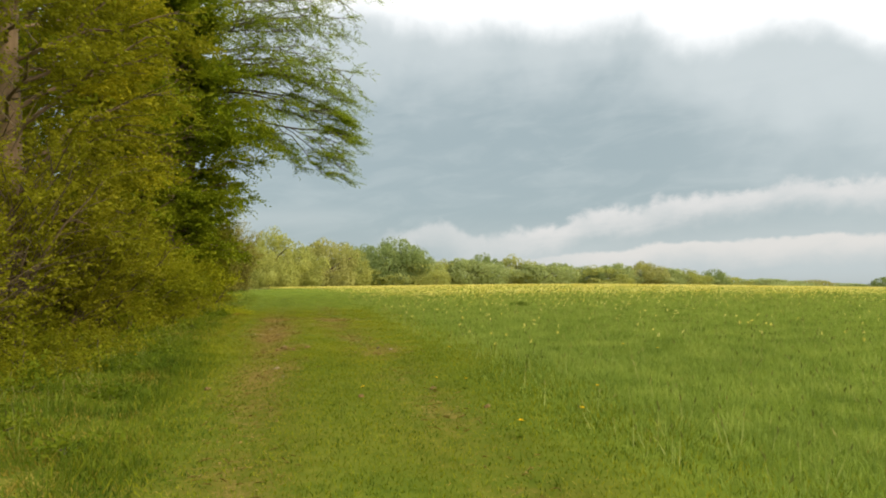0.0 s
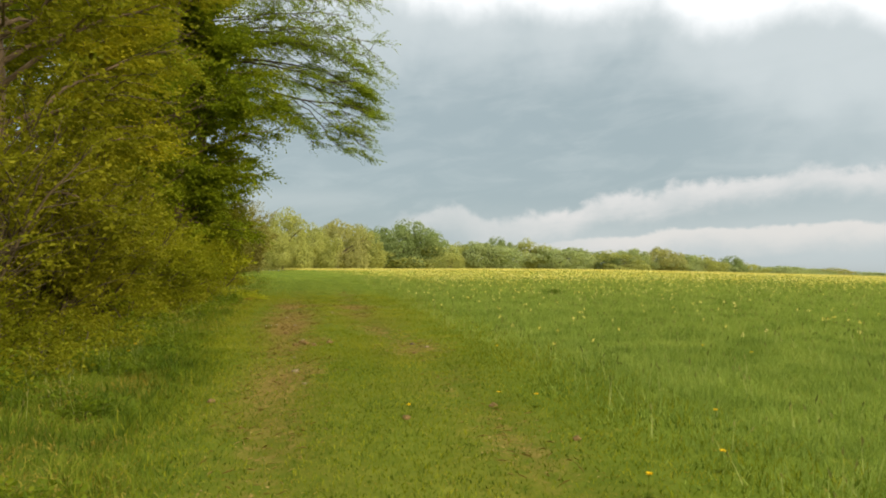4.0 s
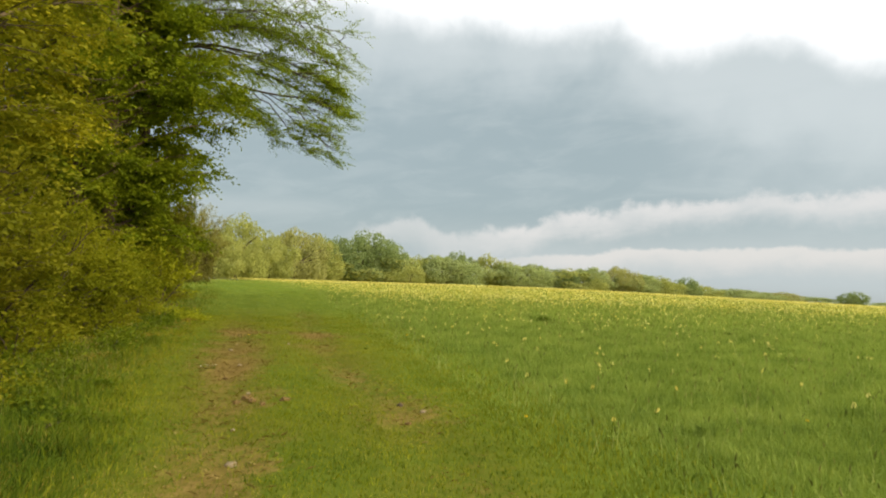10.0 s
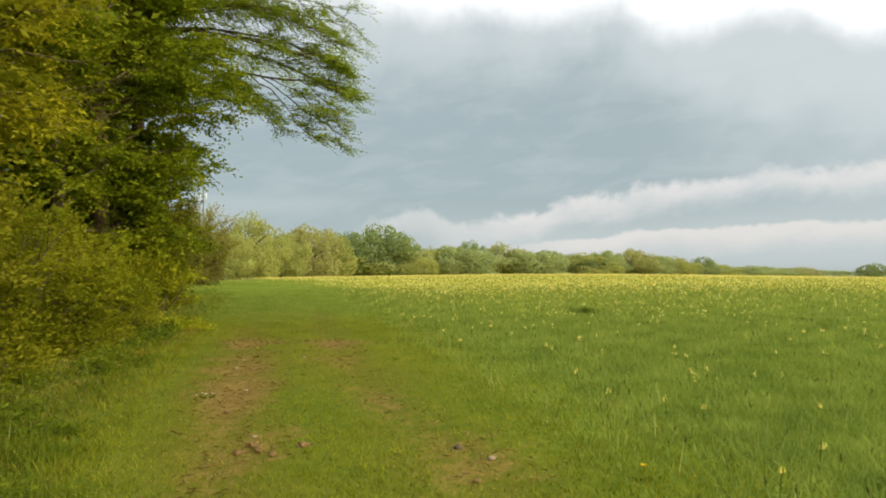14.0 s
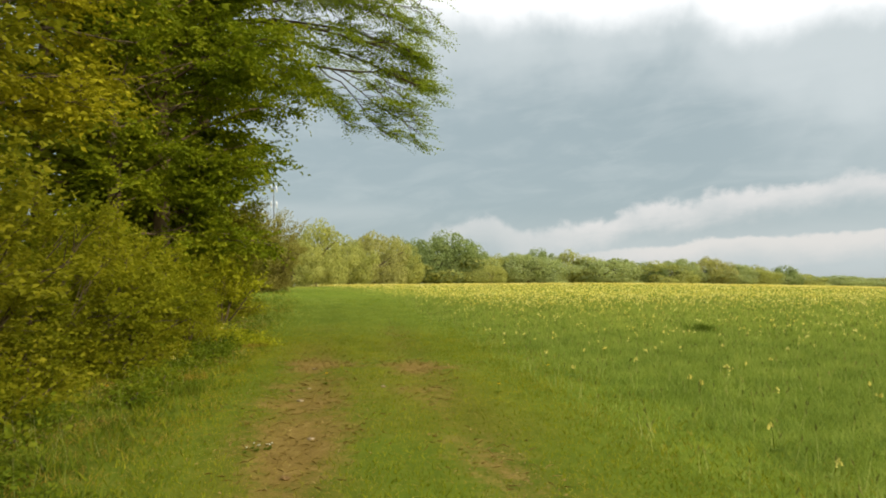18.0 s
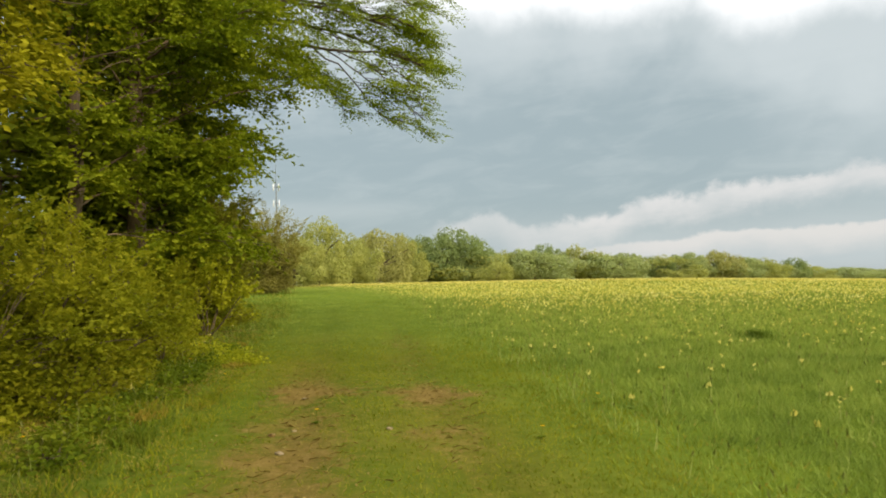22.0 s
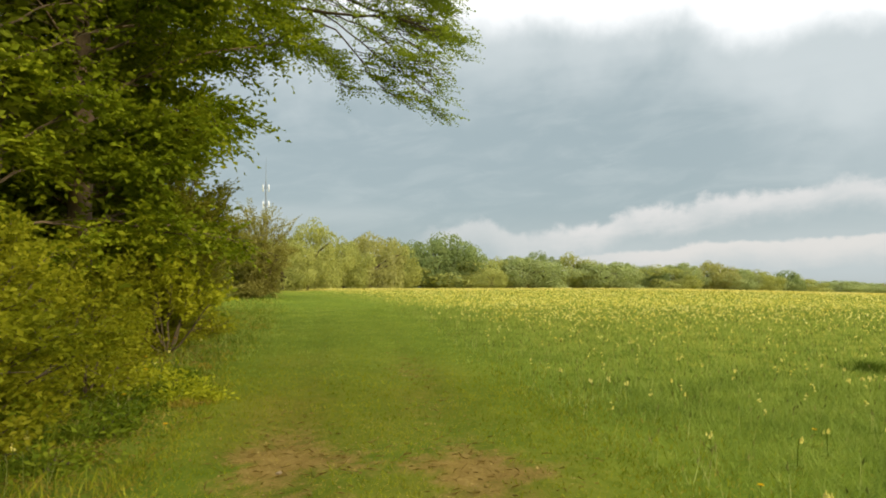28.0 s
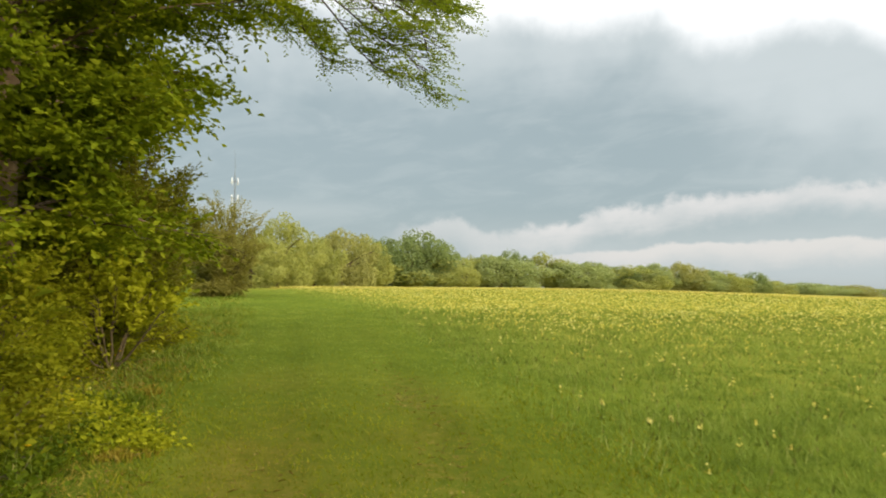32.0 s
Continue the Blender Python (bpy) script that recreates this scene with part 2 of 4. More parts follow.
GRASS_TRACK = leaf_material("grass_worn", (0.105, 0.138, 0.008), (0.182, 0.208, 0.011), (0.29, 0.285, 0.026), 0.3, 1.1, 0.02)
GRASS_DRY = leaf_material("grass_dead", (0.18, 0.13, 0.015), (0.265, 0.208, 0.03), (0.38, 0.315, 0.07), 0.2, 0.6, 0.02)
GRASS_LUSH = leaf_material("grass_verge", (0.035, 0.068, 0.006), (0.095, 0.138, 0.010), (0.20, 0.23, 0.024), 0.3, 1.2, 0.05)
PETAL = leaf_material("petal_cowslip", (0.54, 0.45, 0.06), (0.64, 0.57, 0.13), (0.74, 0.69, 0.27), 0.25, 0.5)
PETAL_GOLD = leaf_material("petal_dandelion", (0.70, 0.42, 0.01), (0.78, 0.50, 0.01), (0.82, 0.56, 0.02), 0.2, 0.5)
PETAL_WHITE = leaf_material("petal_daisy", (0.7, 0.7, 0.62), (0.78, 0.78, 0.7), (0.82, 0.82, 0.76), 0.2, 0.5)


def ground_material():
    m, n = material("meadow_soil")
    geo = n.put("ShaderNodeNewGeometry")
    pos = geo.outputs["Position"]
    px, py, _ = n.split(pos)
    wear = n.put("ShaderNodeAttribute", attribute="wear").outputs["Fac"]
    bloom = n.put("ShaderNodeAttribute", attribute="bloom").outputs["Fac"]
    a, b, c = n.noise(pos, 0.35, 5.0), n.noise(pos, 6.0, 6.0, 0.7), n.noise(pos, 38.0, 4.0, 0.7)
    # darker than the blades: the shade down between them is in this colour
    grass = n.ramp(n.math("ADD", n.math("MULTIPLY", a, 0.45), n.math("MULTIPLY", b, 0.55)),
                   (0.3, (0.06, 0.092, 0.008)), (0.5, (0.108, 0.152, 0.014)), (0.7, (0.168, 0.205, 0.022)))
    soil = n.ramp(n.math("ADD", n.math("MULTIPLY", b, 0.5), n.math("MULTIPLY", c, 0.5)),
                  (0.3, (0.095, 0.062, 0.015)), (0.5, (0.18, 0.123, 0.032)), (0.72, (0.285, 0.21, 0.07)))
    speck = n.noise(pos, 3.0, 4.0, 0.75)
    tread = n.put("ShaderNodeAttribute", attribute="tread").outputs["Fac"]
    # trodden grass, likewise darkened for the shade between its blades
    worn = n.ramp(n.math("ADD", n.math("MULTIPLY", a, 0.4), n.math("MULTIPLY", b, 0.6)),
                  (0.3, (0.06, 0.06, 0.007)), (0.5, (0.105, 0.098, 0.012)), (0.7, (0.165, 0.14, 0.023)))
    grass = n.mix(n.math("MULTIPLY", tread, n.smooth(n.math("ADD", a, n.math("MULTIPLY", b, 0.5)), 0.5, 0.85, 0.1, 0.8)), grass, worn)
    verge = n.put("ShaderNodeAttribute", attribute="verge").outputs["Fac"]
    rank = n.ramp(b, (0.3, (0.055, 0.075, 0.008)), (0.5, (0.095, 0.125, 0.012)), (0.7, (0.15, 0.15, 0.024)))
    grass = n.mix(verge, grass, rank)
    far = n.mix(n.math("MULTIPLY", n.smooth(speck, 0.36, 0.6), bloom), grass, (0.44, 0.375, 0.06))
    rough = n.math("ADD", n.math("MULTIPLY", n.math("SUBTRACT", b, 0.5), 1.0), n.math("MULTIPLY", n.math("SUBTRACT", c, 0.5), 0.6))
    bare = n.smooth(n.math("ADD", wear, rough), 0.3, 0.85)
    s = n.put("ShaderNodeBsdfPrincipled")
    n.feed(s.inputs["Base Color"], n.mix(bare, far, soil))
    s.inputs["Roughness"].default_value = 0.95
    s.inputs["Specular IOR Level"].default_value = 0.02
    finish(n, s, n.math("ADD", b, n.math("MULTIPLY", c, 0.5)), 0.6, 0.03)
    return m


GROUND = ground_material()

# ---- mesh helpers ----
UP = np.array([0.0, 0.0, 1.0])


def tri_mesh(name, verts, tris, mat):
    me = bpy.data.meshes.new(name)
    verts, tris = np.ascontiguousarray(verts, np.float32), np.ascontiguousarray(tris, np.int32)
    me.vertices.add(len(verts))
    me.vertices.foreach_set("co", verts.ravel())
    me.loops.add(tris.size)
    me.loops.foreach_set("vertex_index", tris.ravel())
    me.polygons.add(len(tris))
    me.polygons.foreach_set("loop_start", np.arange(0, tris.size, 3, dtype=np.int32))
    me.materials.append(mat)
    me.update(calc_edges=True)
    return me


def join(chunks):
    """Several (verts, tris) as one."""
    at, vs, ts = 0, [], []
    for v, t in chunks:
        vs.append(v)
        ts.append(t + at)
        at += len(v)
    return np.concatenate(vs), np.concatenate(ts)


def smooth_shade(me):
    me.polygons.foreach_set("use_smooth", np.ones(len(me.polygons), dtype=bool))
    return me


def piece(name, data, parent, label=""):
    ob = new(name, data)
    ob.parent = parent
    if label:
        ob["label"] = label
    return ob


def part(name, chunks, mat, parent, label="", smooth=False):
    me = tri_mesh(name, *join(chunks), mat)
    return piece(name, smooth_shade(me) if smooth else me, parent, label)


def thing(name, x, y, label, category, group="", z=0.0):
    """An Empty on the ground, to carry the parts of a thing."""
    ob = tagged(new(name), label, category, group)
    ob.location = (x, y, float(ground_z(x, y)) + z)
    return ob


def unit(v):
    return v / np.maximum(np.linalg.norm(v, axis=-1, keepdims=True), 1e-9)


def tube(pts, radii, sides=7):
    """A tapered limb along points, closed at its tip."""
    pts, radii = np.asarray(pts, float), np.asarray(radii, float)
    way = unit(np.gradient(pts, axis=0))
    side = unit(np.cross(way, np.where(np.abs(way[:, 2:3]) > 0.9, [[1.0, 0, 0]], [[0, 0, 1.0]])))
    other = np.cross(way, side)
    a = np.linspace(0, 2 * np.pi, sides, endpoint=False)
    ring = np.cos(a)[None, :, None] * side[:, None] + np.sin(a)[None, :, None] * other[:, None]
    v = (pts[:, None] + ring * radii[:, None, None]).reshape(-1, 3)
    i, j = np.meshgrid(np.arange(len(pts) - 1), np.arange(sides), indexing="ij")
    p, q = i * sides + j, i * sides + (j + 1) % sides
    t = np.concatenate([np.stack([p, q, q + sides], -1).reshape(-1, 3), np.stack([p, q + sides, p + sides], -1).reshape(-1, 3)])
    return v, t


def leaf_quads(base, way, side, length, width, fold=0.18):
    """Leaves as two triangles folded along the midrib."""
    nrm = np.cross(side, way)
    mid = base + way * (length * 0.48)[:, None]
    lift = nrm * (length * fold)[:, None]
    v = np.stack([base, mid + side * (width * 0.5)[:, None] + lift, mid - side * (width * 0.5)[:, None] + lift, base + way * length[:, None]], 1)
    k = np.arange(len(base))[:, None] * 4
    t = np.concatenate([k + [0, 1, 3], k + [0, 3, 2]])
    return v.reshape(-1, 3), t


def sprays(centres, outs, length, count, size, rng, flat=0.75, droop=0.16):
    """Leafy twigs: leaves set left and right along each twig, in nearly level layers."""
    n = len(centres)
    s = (np.arange(count) + 0.6) / count
    span = length * rng.uniform(0.6, 1.25, n)
    out = unit(outs + rng.normal(0, 0.2, (n, 3)))
    p = centres[:, None] + out[:, None] * (span[:, None] * s)[:, :, None]
    p[:, :, 2] -= droop * span[:, None] * s**2
    side = unit(np.cross(out, UP) + rng.normal(0, 0.12, (n, 3)))
    sgn = np.where(np.arange(count) % 2, 1.0, -1.0)[None, :, None]
    way = unit(out[:, None] * 0.6 + side[:, None] * sgn * 0.8 + rng.normal(0, 0.28, (n, count, 3)) - UP * 0.12)
    up = unit(UP * flat + rng.normal(0, 0.45, (n, count, 3)))
    across = unit(np.cross(way, up))
    ln = size * rng.uniform(0.65, 1.25, (n, count))
    return leaf_quads(p.reshape(-1, 3), way.reshape(-1, 3), across.reshape(-1, 3), ln.ravel(), (ln * rng.uniform(0.48, 0.68, ln.shape)).ravel())


def bough(start, az, elev, length, rng, sag=0.0, n=7, wobble=0.06):
    s = np.linspace(0, 1, n)[:, None]
    d = np.array([math.sin(az) * math.cos(elev), math.cos(az) * math.cos(elev), math.sin(elev)])
    pts = np.asarray(start) + d * length * s + UP * (-sag * length) * s**2
    pts[1:] += np.cumsum(rng.normal(0, wobble * length / n, (n - 1, 3)), axis=0)
    return pts


def limb_of(pts, s):
    f = s * (len(pts) - 1)
    i = min(int(f), len(pts) - 2)
    return pts[i] + (pts[i + 1] - pts[i]) * (f - i), unit(pts[i + 1] - pts[i])


def clumped(p, size, gap, seed):
    """Which points stand in leafy clumps, with hollows of about that size between them."""
    x, y, z = (p / size + seed * 1.7).T
    a = np.sin(1.3 * x + 2.1 * np.sin(0.9 * y + 0.5 * z)) + np.sin(1.7 * y + 1.9 * np.sin(1.1 * z + 0.7 * x)) + np.sin(2.3 * z + 1.7 * np.sin(1.3 * x + 0.3 * y))
    return a > gap


# hollows in the leaves before the trunks: trunk x, y, the azimuth they open to, half width, from and to height
HOLLOWS = ((-8.75, 27.5, 2.62, 0.80, 2.2, 10.5), (-8.7, 25.2, 2.57, 0.36, 2.4, 6.0), (-6.6, 15.0, 2.53, 0.30, 1.0, 6.5))


def leafy(p, seed):
    """Which points, in the world, stand clear of the hollows; a few leaves hang across."""
    keep = np.random.default_rng(seed + 900).random(len(p)) < 0.13
    inside = np.zeros(len(p), bool)
    for x, y, az, half, lo, hi in HOLLOWS:
        fx, fy = math.sin(az), math.cos(az)
        ahead, aside = (p[:, 0] - x) * fx + (p[:, 1] - y) * fy, (p[:, 0] - x) * fy - (p[:, 1] - y) * fx
        wide = half * (0.62 + 0.55 * np.sin(1.9 * p[:, 2] + x))
        inside |= (ahead > -0.1) & (ahead < 6.5) & (np.abs(aside) < wide) & (p[:, 2] > lo) & (p[:, 2] < hi)
    return keep | ~inside


def twigs_on(pts, length, rng, subs, per, spread, lo=0.25, hang=0.0, loose=0.22, level=0.6):
    """Side twigs of a bough: their tubes, and where their leaves begin and which way they point."""
    tubes, at, out = [], [], []
    for k in range(subs):
        s = lo + (1 - lo) * (k + rng.uniform(0.2, 0.9)) / subs
        p, w = limb_of(pts, min(s, 0.999))
        turn = rng.choice((-1, 1)) * rng.uniform(0.3, 1.15)
        flat = unit(np.array([w[0] * math.cos(turn) - w[1] * math.sin(turn), w[0] * math.sin(turn) + w[1] * math.cos(turn), w[2] * level + rng.normal(0, loose) - hang * s]))
        ln = length * spread * (1.15 - 0.6 * s) * rng.uniform(0.6, 1.2)
        q = p + flat * ln * np.linspace(0, 1, 3)[:, None] - UP * (0.12 * ln) * np.linspace(0, 1, 3)[:, None] ** 2
        tubes.append(tube(q, np.linspace(0.012, 0.003, 3) * (0.6 + 0.5 * ln), 3))
        u = rng.uniform(0.1, 1.0, per)
        at.append(q[0] + (q[-1] - q[0]) * u[:, None] + rng.normal(0, 0.05 * ln, (per, 3)))
        turn2 = rng.normal(0, 0.6 + loose * 0.8, per)
        out.append(np.stack([flat[0] * np.cos(turn2) - flat[1] * np.sin(turn2), flat[0] * np.sin(turn2) + flat[1] * np.cos(turn2),
                             flat[2] + rng.normal(-0.05, 0.2, per)], -1))
    return tubes, np.concatenate(at), np.concatenate(out)


# ---- ground ----
def bend(d, k, lim):
    d = np.abs(d)
    return np.where(d < lim, k * d * d, k * lim * lim + 2 * k * lim * (d - lim))


def track_x(y):
    """The left wheel rut."""
    y = np.asarray(y, float)
    return -0.75 - 0.232 * (y - 11) - 0.005 * np.maximum(y - 32, 0) ** 1.9


def rut_gap(y):
    """How far the right wheel rut lies from the left one."""
    return np.interp(y, (13.0, 17.5, 22.0, 30.0), (1.95, 1.6, 1.6, 1.75))


def hedge_x(y):
    """The foot of the hedge."""
    return np.interp(y, (4, 13, 18, 21, 25.2, 26.6, 30, 33, 36, 52, 66), (-4.0, -4.9, -5.3, -5.6, -6.45, -7.5, -7.9, -8.3, -9.2, -15.7, -21.0))


def ground_z(x, y):
    x, y = np.asarray(x, float), np.asarray(y, float)
    z = -bend(y - 10, 2.15e-4, 85) - bend(np.maximum(x - 4, 0), 6.5e-4, 20)
    near = np.exp(-((np.hypot(x, y - 15) / 45) ** 2))
    z = z + near * (0.018 * np.sin(1.9 * x + 0.7 * y) * np.sin(0.8 * y - 0.5 * x) + 0.01 * np.sin(4.3 * x) * np.sin(3.7 * y))
    for off in (0.0, rut_gap(y)):
        z = z - near * 0.035 * np.exp(-(((x - track_x(y) - off) / 0.3) ** 2))
    return z


def wave(x, y, a, b, c):
    return np.sin(a * x + b * y + c)


def wear_at(x, y):
    """How bare the track is: 0 grass, 1 earth."""
    u = np.asarray(x) - track_x(y)
    patchy = 0.5 + 0.25 * wave(x, y, 0.9, 1.3, 0.4) + 0.25 * wave(x, y, -1.7, 2.1, 1.0) * wave(x, y, 2.3, 0.6, 2.0)
    left = np.exp(-((u / 0.5) ** 2)) * (0.25 + 0.45 * patchy) * np.clip((25.5 - y) / 3.5, 0.3, 1)
    right = np.exp(-(((u - rut_gap(y)) / 0.45) ** 2)) * (0.12 + 0.45 * patchy)
    w = (left * (1 + 0.55 * np.exp(-(((y - 17.0) / 4.5) ** 2))) + right * (1 + 0.35 * np.exp(-(((y - 20.0) / 5.5) ** 2)))) * np.clip((40 - y) / 16, 0, 1)
    x, y = (x + 0.10 * wave(x, y, 5.1, 7.3, 0.2) + 0.07 * wave(x, y, 13.0, -9.0, 1.0) + 0.05 * wave(x, y, -19.0, 23.0, 2.0),
            y + 0.16 * wave(x, y, 6.7, -4.3, 1.3) + 0.10 * wave(x, y, -11.0, 12.0, 0.5) + 0.07 * wave(x, y, 21.0, 17.0, 0.9))
    for cx, cy, rx, ry, amount in BARE:
        w = np.maximum(w, 0.8 * amount * np.exp(-(((x - cx) / rx) ** 2 + ((y - cy) / ry) ** 2) ** 1.1))
    return np.clip(w, 0, 1)


# bare patches: place, half sizes, amount
BARE = ((-0.75, 11.9, 0.42, 1.3, 0.95), (-1.25, 14.6, 0.45, 0.9, 0.85), (0.6, 14.0, 0.6, 0.9, 0.8), (-2.55, 18.6, 0.8, 0.9, 1.0), (-2.2, 17.3, 0.8, 1.1, 0.95), (-2.8, 19.8, 0.7, 0.9, 0.85), (-1.25, 19.4, 0.45, 0.8, 0.8),
        (-1.85, 16.6, 0.5, 0.7, 0.85), (-3.05, 21.5, 0.82, 0.55, 1.2), (-1.5, 21.3, 0.75, 0.55, 1.2), (-3.1, 20.9, 0.5, 0.3, 0.9), (-1.5, 20.8, 0.45, 0.3, 0.9), (-0.6, 17.0, 0.5, 0.8, 0.6))


def spread_axis(lo, hi, step, far_lo, far_hi, growth=1.22):
    mid = list(np.arange(lo, hi + step / 2, step))
    s, v = step, hi
    while v < far_hi:
        s *= growth
        v += s
        mid.append(v)
    s, v = step, lo
    while v > far_lo:
        s *= growth
        v -= s
        mid.insert(0, v)
    return np.array(mid)


def bloom_at(x, y):
    """How thickly the cowslips stand."""
    u = np.asarray(x) - track_x(y)
    edge = np.clip((u - 3.2) / 4.0, 0, 1)
    return edge * np.clip((y - 20 - 0.12 * np.maximum(x, 0)) / 19, 0, 1) ** 1.3


def tread_at(x, y):
    """Where feet and wheels keep the grass short."""
    u = np.asarray(x) - track_x(y)
    rut = np.exp(-(((u + 0.05) / 0.75) ** 2)) + 0.85 * np.exp(-(((u - rut_gap(y)) / 0.75) ** 2))
    return np.clip(0.3 + 0.75 * rut, 0, 1) * np.clip((u + 1.5) / 0.9, 0, 1) * np.clip((3.6 - u) / 1.2, 0, 1) * np.clip((31 - y) / 7, 0.1, 1)


def verge_at(x, y):
    """The rank strip between the track and the hedge."""
    u = np.asarray(x) - track_x(y)
    return np.clip((-u - 0.8) / 0.9, 0, 1) * np.clip((34 - y) / 10, 0, 1)


def build_ground():
    gx, gy = spread_axis(-9.0, 4.0, 0.125, -3200, 3200), spread_axis(3.0, 36.0, 0.16, -1500, 3800)
    X, Y = np.meshgrid(gx, gy)
    v = np.stack([X, Y, ground_z(X, Y)], -1).reshape(-1, 3)
    i, j = np.meshgrid(np.arange(len(gy) - 1), np.arange(len(gx) - 1), indexing="ij")
    a = i * len(gx) + j
    t = np.concatenate([np.stack([a, a + 1, a + len(gx) + 1], -1).reshape(-1, 3), np.stack([a, a + len(gx) + 1, a + len(gx)], -1).reshape(-1, 3)])
    me = smooth_shade(tri_mesh("ground", v, t, GROUND))
    for name, field in (("wear", wear_at(X, Y)), ("bloom", bloom_at(X, Y)), ("tread", tread_at(X, Y)), ("verge", verge_at(X, Y))):
        me.attributes.new(name, "FLOAT", "POINT").data.foreach_set("value", np.ascontiguousarray(field.ravel(), np.float32))
    tagged(new("ground", me), "grassy meadow ground with two worn earth wheel ruts", "ground", kind="structure")


build_ground()


# ---- trees and shrubs ----
def tree(x, y, height, girth, reach, toward, low, limbs, leaf, leaf_size, label, seed, name="tree", bark=BARK, bias=0.35,
         subs=9, per=6, count=9, lean=(0.0, 0.0), extra=(), group="trees of the wood edge", spread=0.36, low_sag=0.05, inner=0.3, low_reach=0.75, gap=-1.15, thin=None, hung=(), skirt=None):
    """A broadleaf tree: trunk, limbs with twigs, and a leafy crown. toward: the azimuth to which it leans its crown."""
    rng = np.random.default_rng(seed)
    ob = thing(name, x, y, label, "tree", group)
    s = np.linspace(0, 1, 10)
    trunk = np.stack([lean[0] * s, lean[1] * s, height * s - 0.15], -1) + np.concatenate([np.zeros((1, 3)), rng.normal(0, 0.05, (9, 3)) * [1, 1, 0]])
    flare = girth * (1.0 - 0.82 * s) * (1 + 0.5 * np.exp(-s * 14))
    part("trunk", [tube(trunk, flare, 12)], bark, ob, smooth=True)
    twig, at, out = [], [], []
    plan = []
    for i in range(limbs):
        f = (i + 0.5) / limbs
        h = low + (height * 0.97 - low) * f
        az = toward + math.pi * (1.0 if i % 5 == 0 else 0.62) * (2 * ((i * 0.618034) % 1) - 1) + rng.normal(0, 0.15)
        k = h / height
        slim = low_reach + (1 - low_reach) * min(1.0, max(0.0, (h - 1.5) / 4.0))
        length = slim * reach * (1 + bias * math.cos(az - toward)) * (0.35 + 0.8 * max(0.0, 1 - k) ** 0.5) * rng.uniform(0.75, 1.12)
        if thin is not None and h < 8 and math.cos(az - thin) > 0.93:
            length *= 0.4
        plan.append((h, az, radians(8 + 44 * k + rng.normal(0, 14)), length, low_sag + 0.08 * (1 - k)))
    for h, az, elev, length, sag in (*plan, *extra):
        start, _ = limb_of(trunk, min(h / height, 0.995))
        far = (h, az, elev, length, sag) in extra
        pts = bough(start, az, elev, length, rng, sag, wobble=0.09 if far else 0.16)
        r = girth * 0.2 * (1 - 0.5 * h / height)
        limb = tube(pts, np.linspace(r, 0.008, len(pts)), 6)
        part("limb", [limb], bark, ob, smooth=True)
        tw, a, o = twigs_on(pts, length, rng, int(subs * 1.7) if far else subs, per + 3 if far else per, spread * 1.1 if far else spread, (0.5 if sag > 0.3 else 0.22) if far else inner, 0.1 if far else 0.0, 0.42 if far else 0.22)
        twig += tw
        at.append(a)
        out.append(o)
    for first, thick, *way_points in hung:
        pts = np.array([limb_of(np.array(way_points, float), f)[0] for f in np.linspace(0, 0.999, 11)])
        pts[1:-1] = 0.25 * pts[:-2] + 0.5 * pts[1:-1] + 0.25 * pts[2:]
        pts[1:] += rng.normal(0, 0.04, (10, 3))
        span = float(np.linalg.norm(np.diff(pts, axis=0), axis=1).sum())
        part("limb", [tube(pts, np.linspace(thick, 0.007, 11), 6)], TWIG, ob, smooth=True)
        tw, b, o = twigs_on(pts, span, rng, int(6 + (9.5 if thick > 0.035 else 8.0) * span * (1 - first)), 10 if thick > 0.035 else 8, 0.74 / span ** 0.62, first, 0.05, 0.16, 0.2)
        twig += tw
        at.append(b)
        out.append(o * [1, 1, 0.5] + [0.45, 0, 0.0])
    a, o = np.concatenate(at), np.concatenate(out)
    keep = clumped(a, 0.5, gap, seed) & leafy(a + [x, y, 0], seed)
    if skirt is not None:
        keep &= a[:, 0] + x < skirt[0] + 0.5 * np.maximum(a[:, 2] - skirt[1], 0)
    a, o = a[keep], o[keep]
    crown = piece("crown", tri_mesh("crown", *sprays(a, o, 0.11 + leaf_size * 4.2, count, leaf_size, rng), leaf), ob)
    part("branchwork", twig, TWIG, crown)
    tagged(crown, kind="stuff")
    return ob


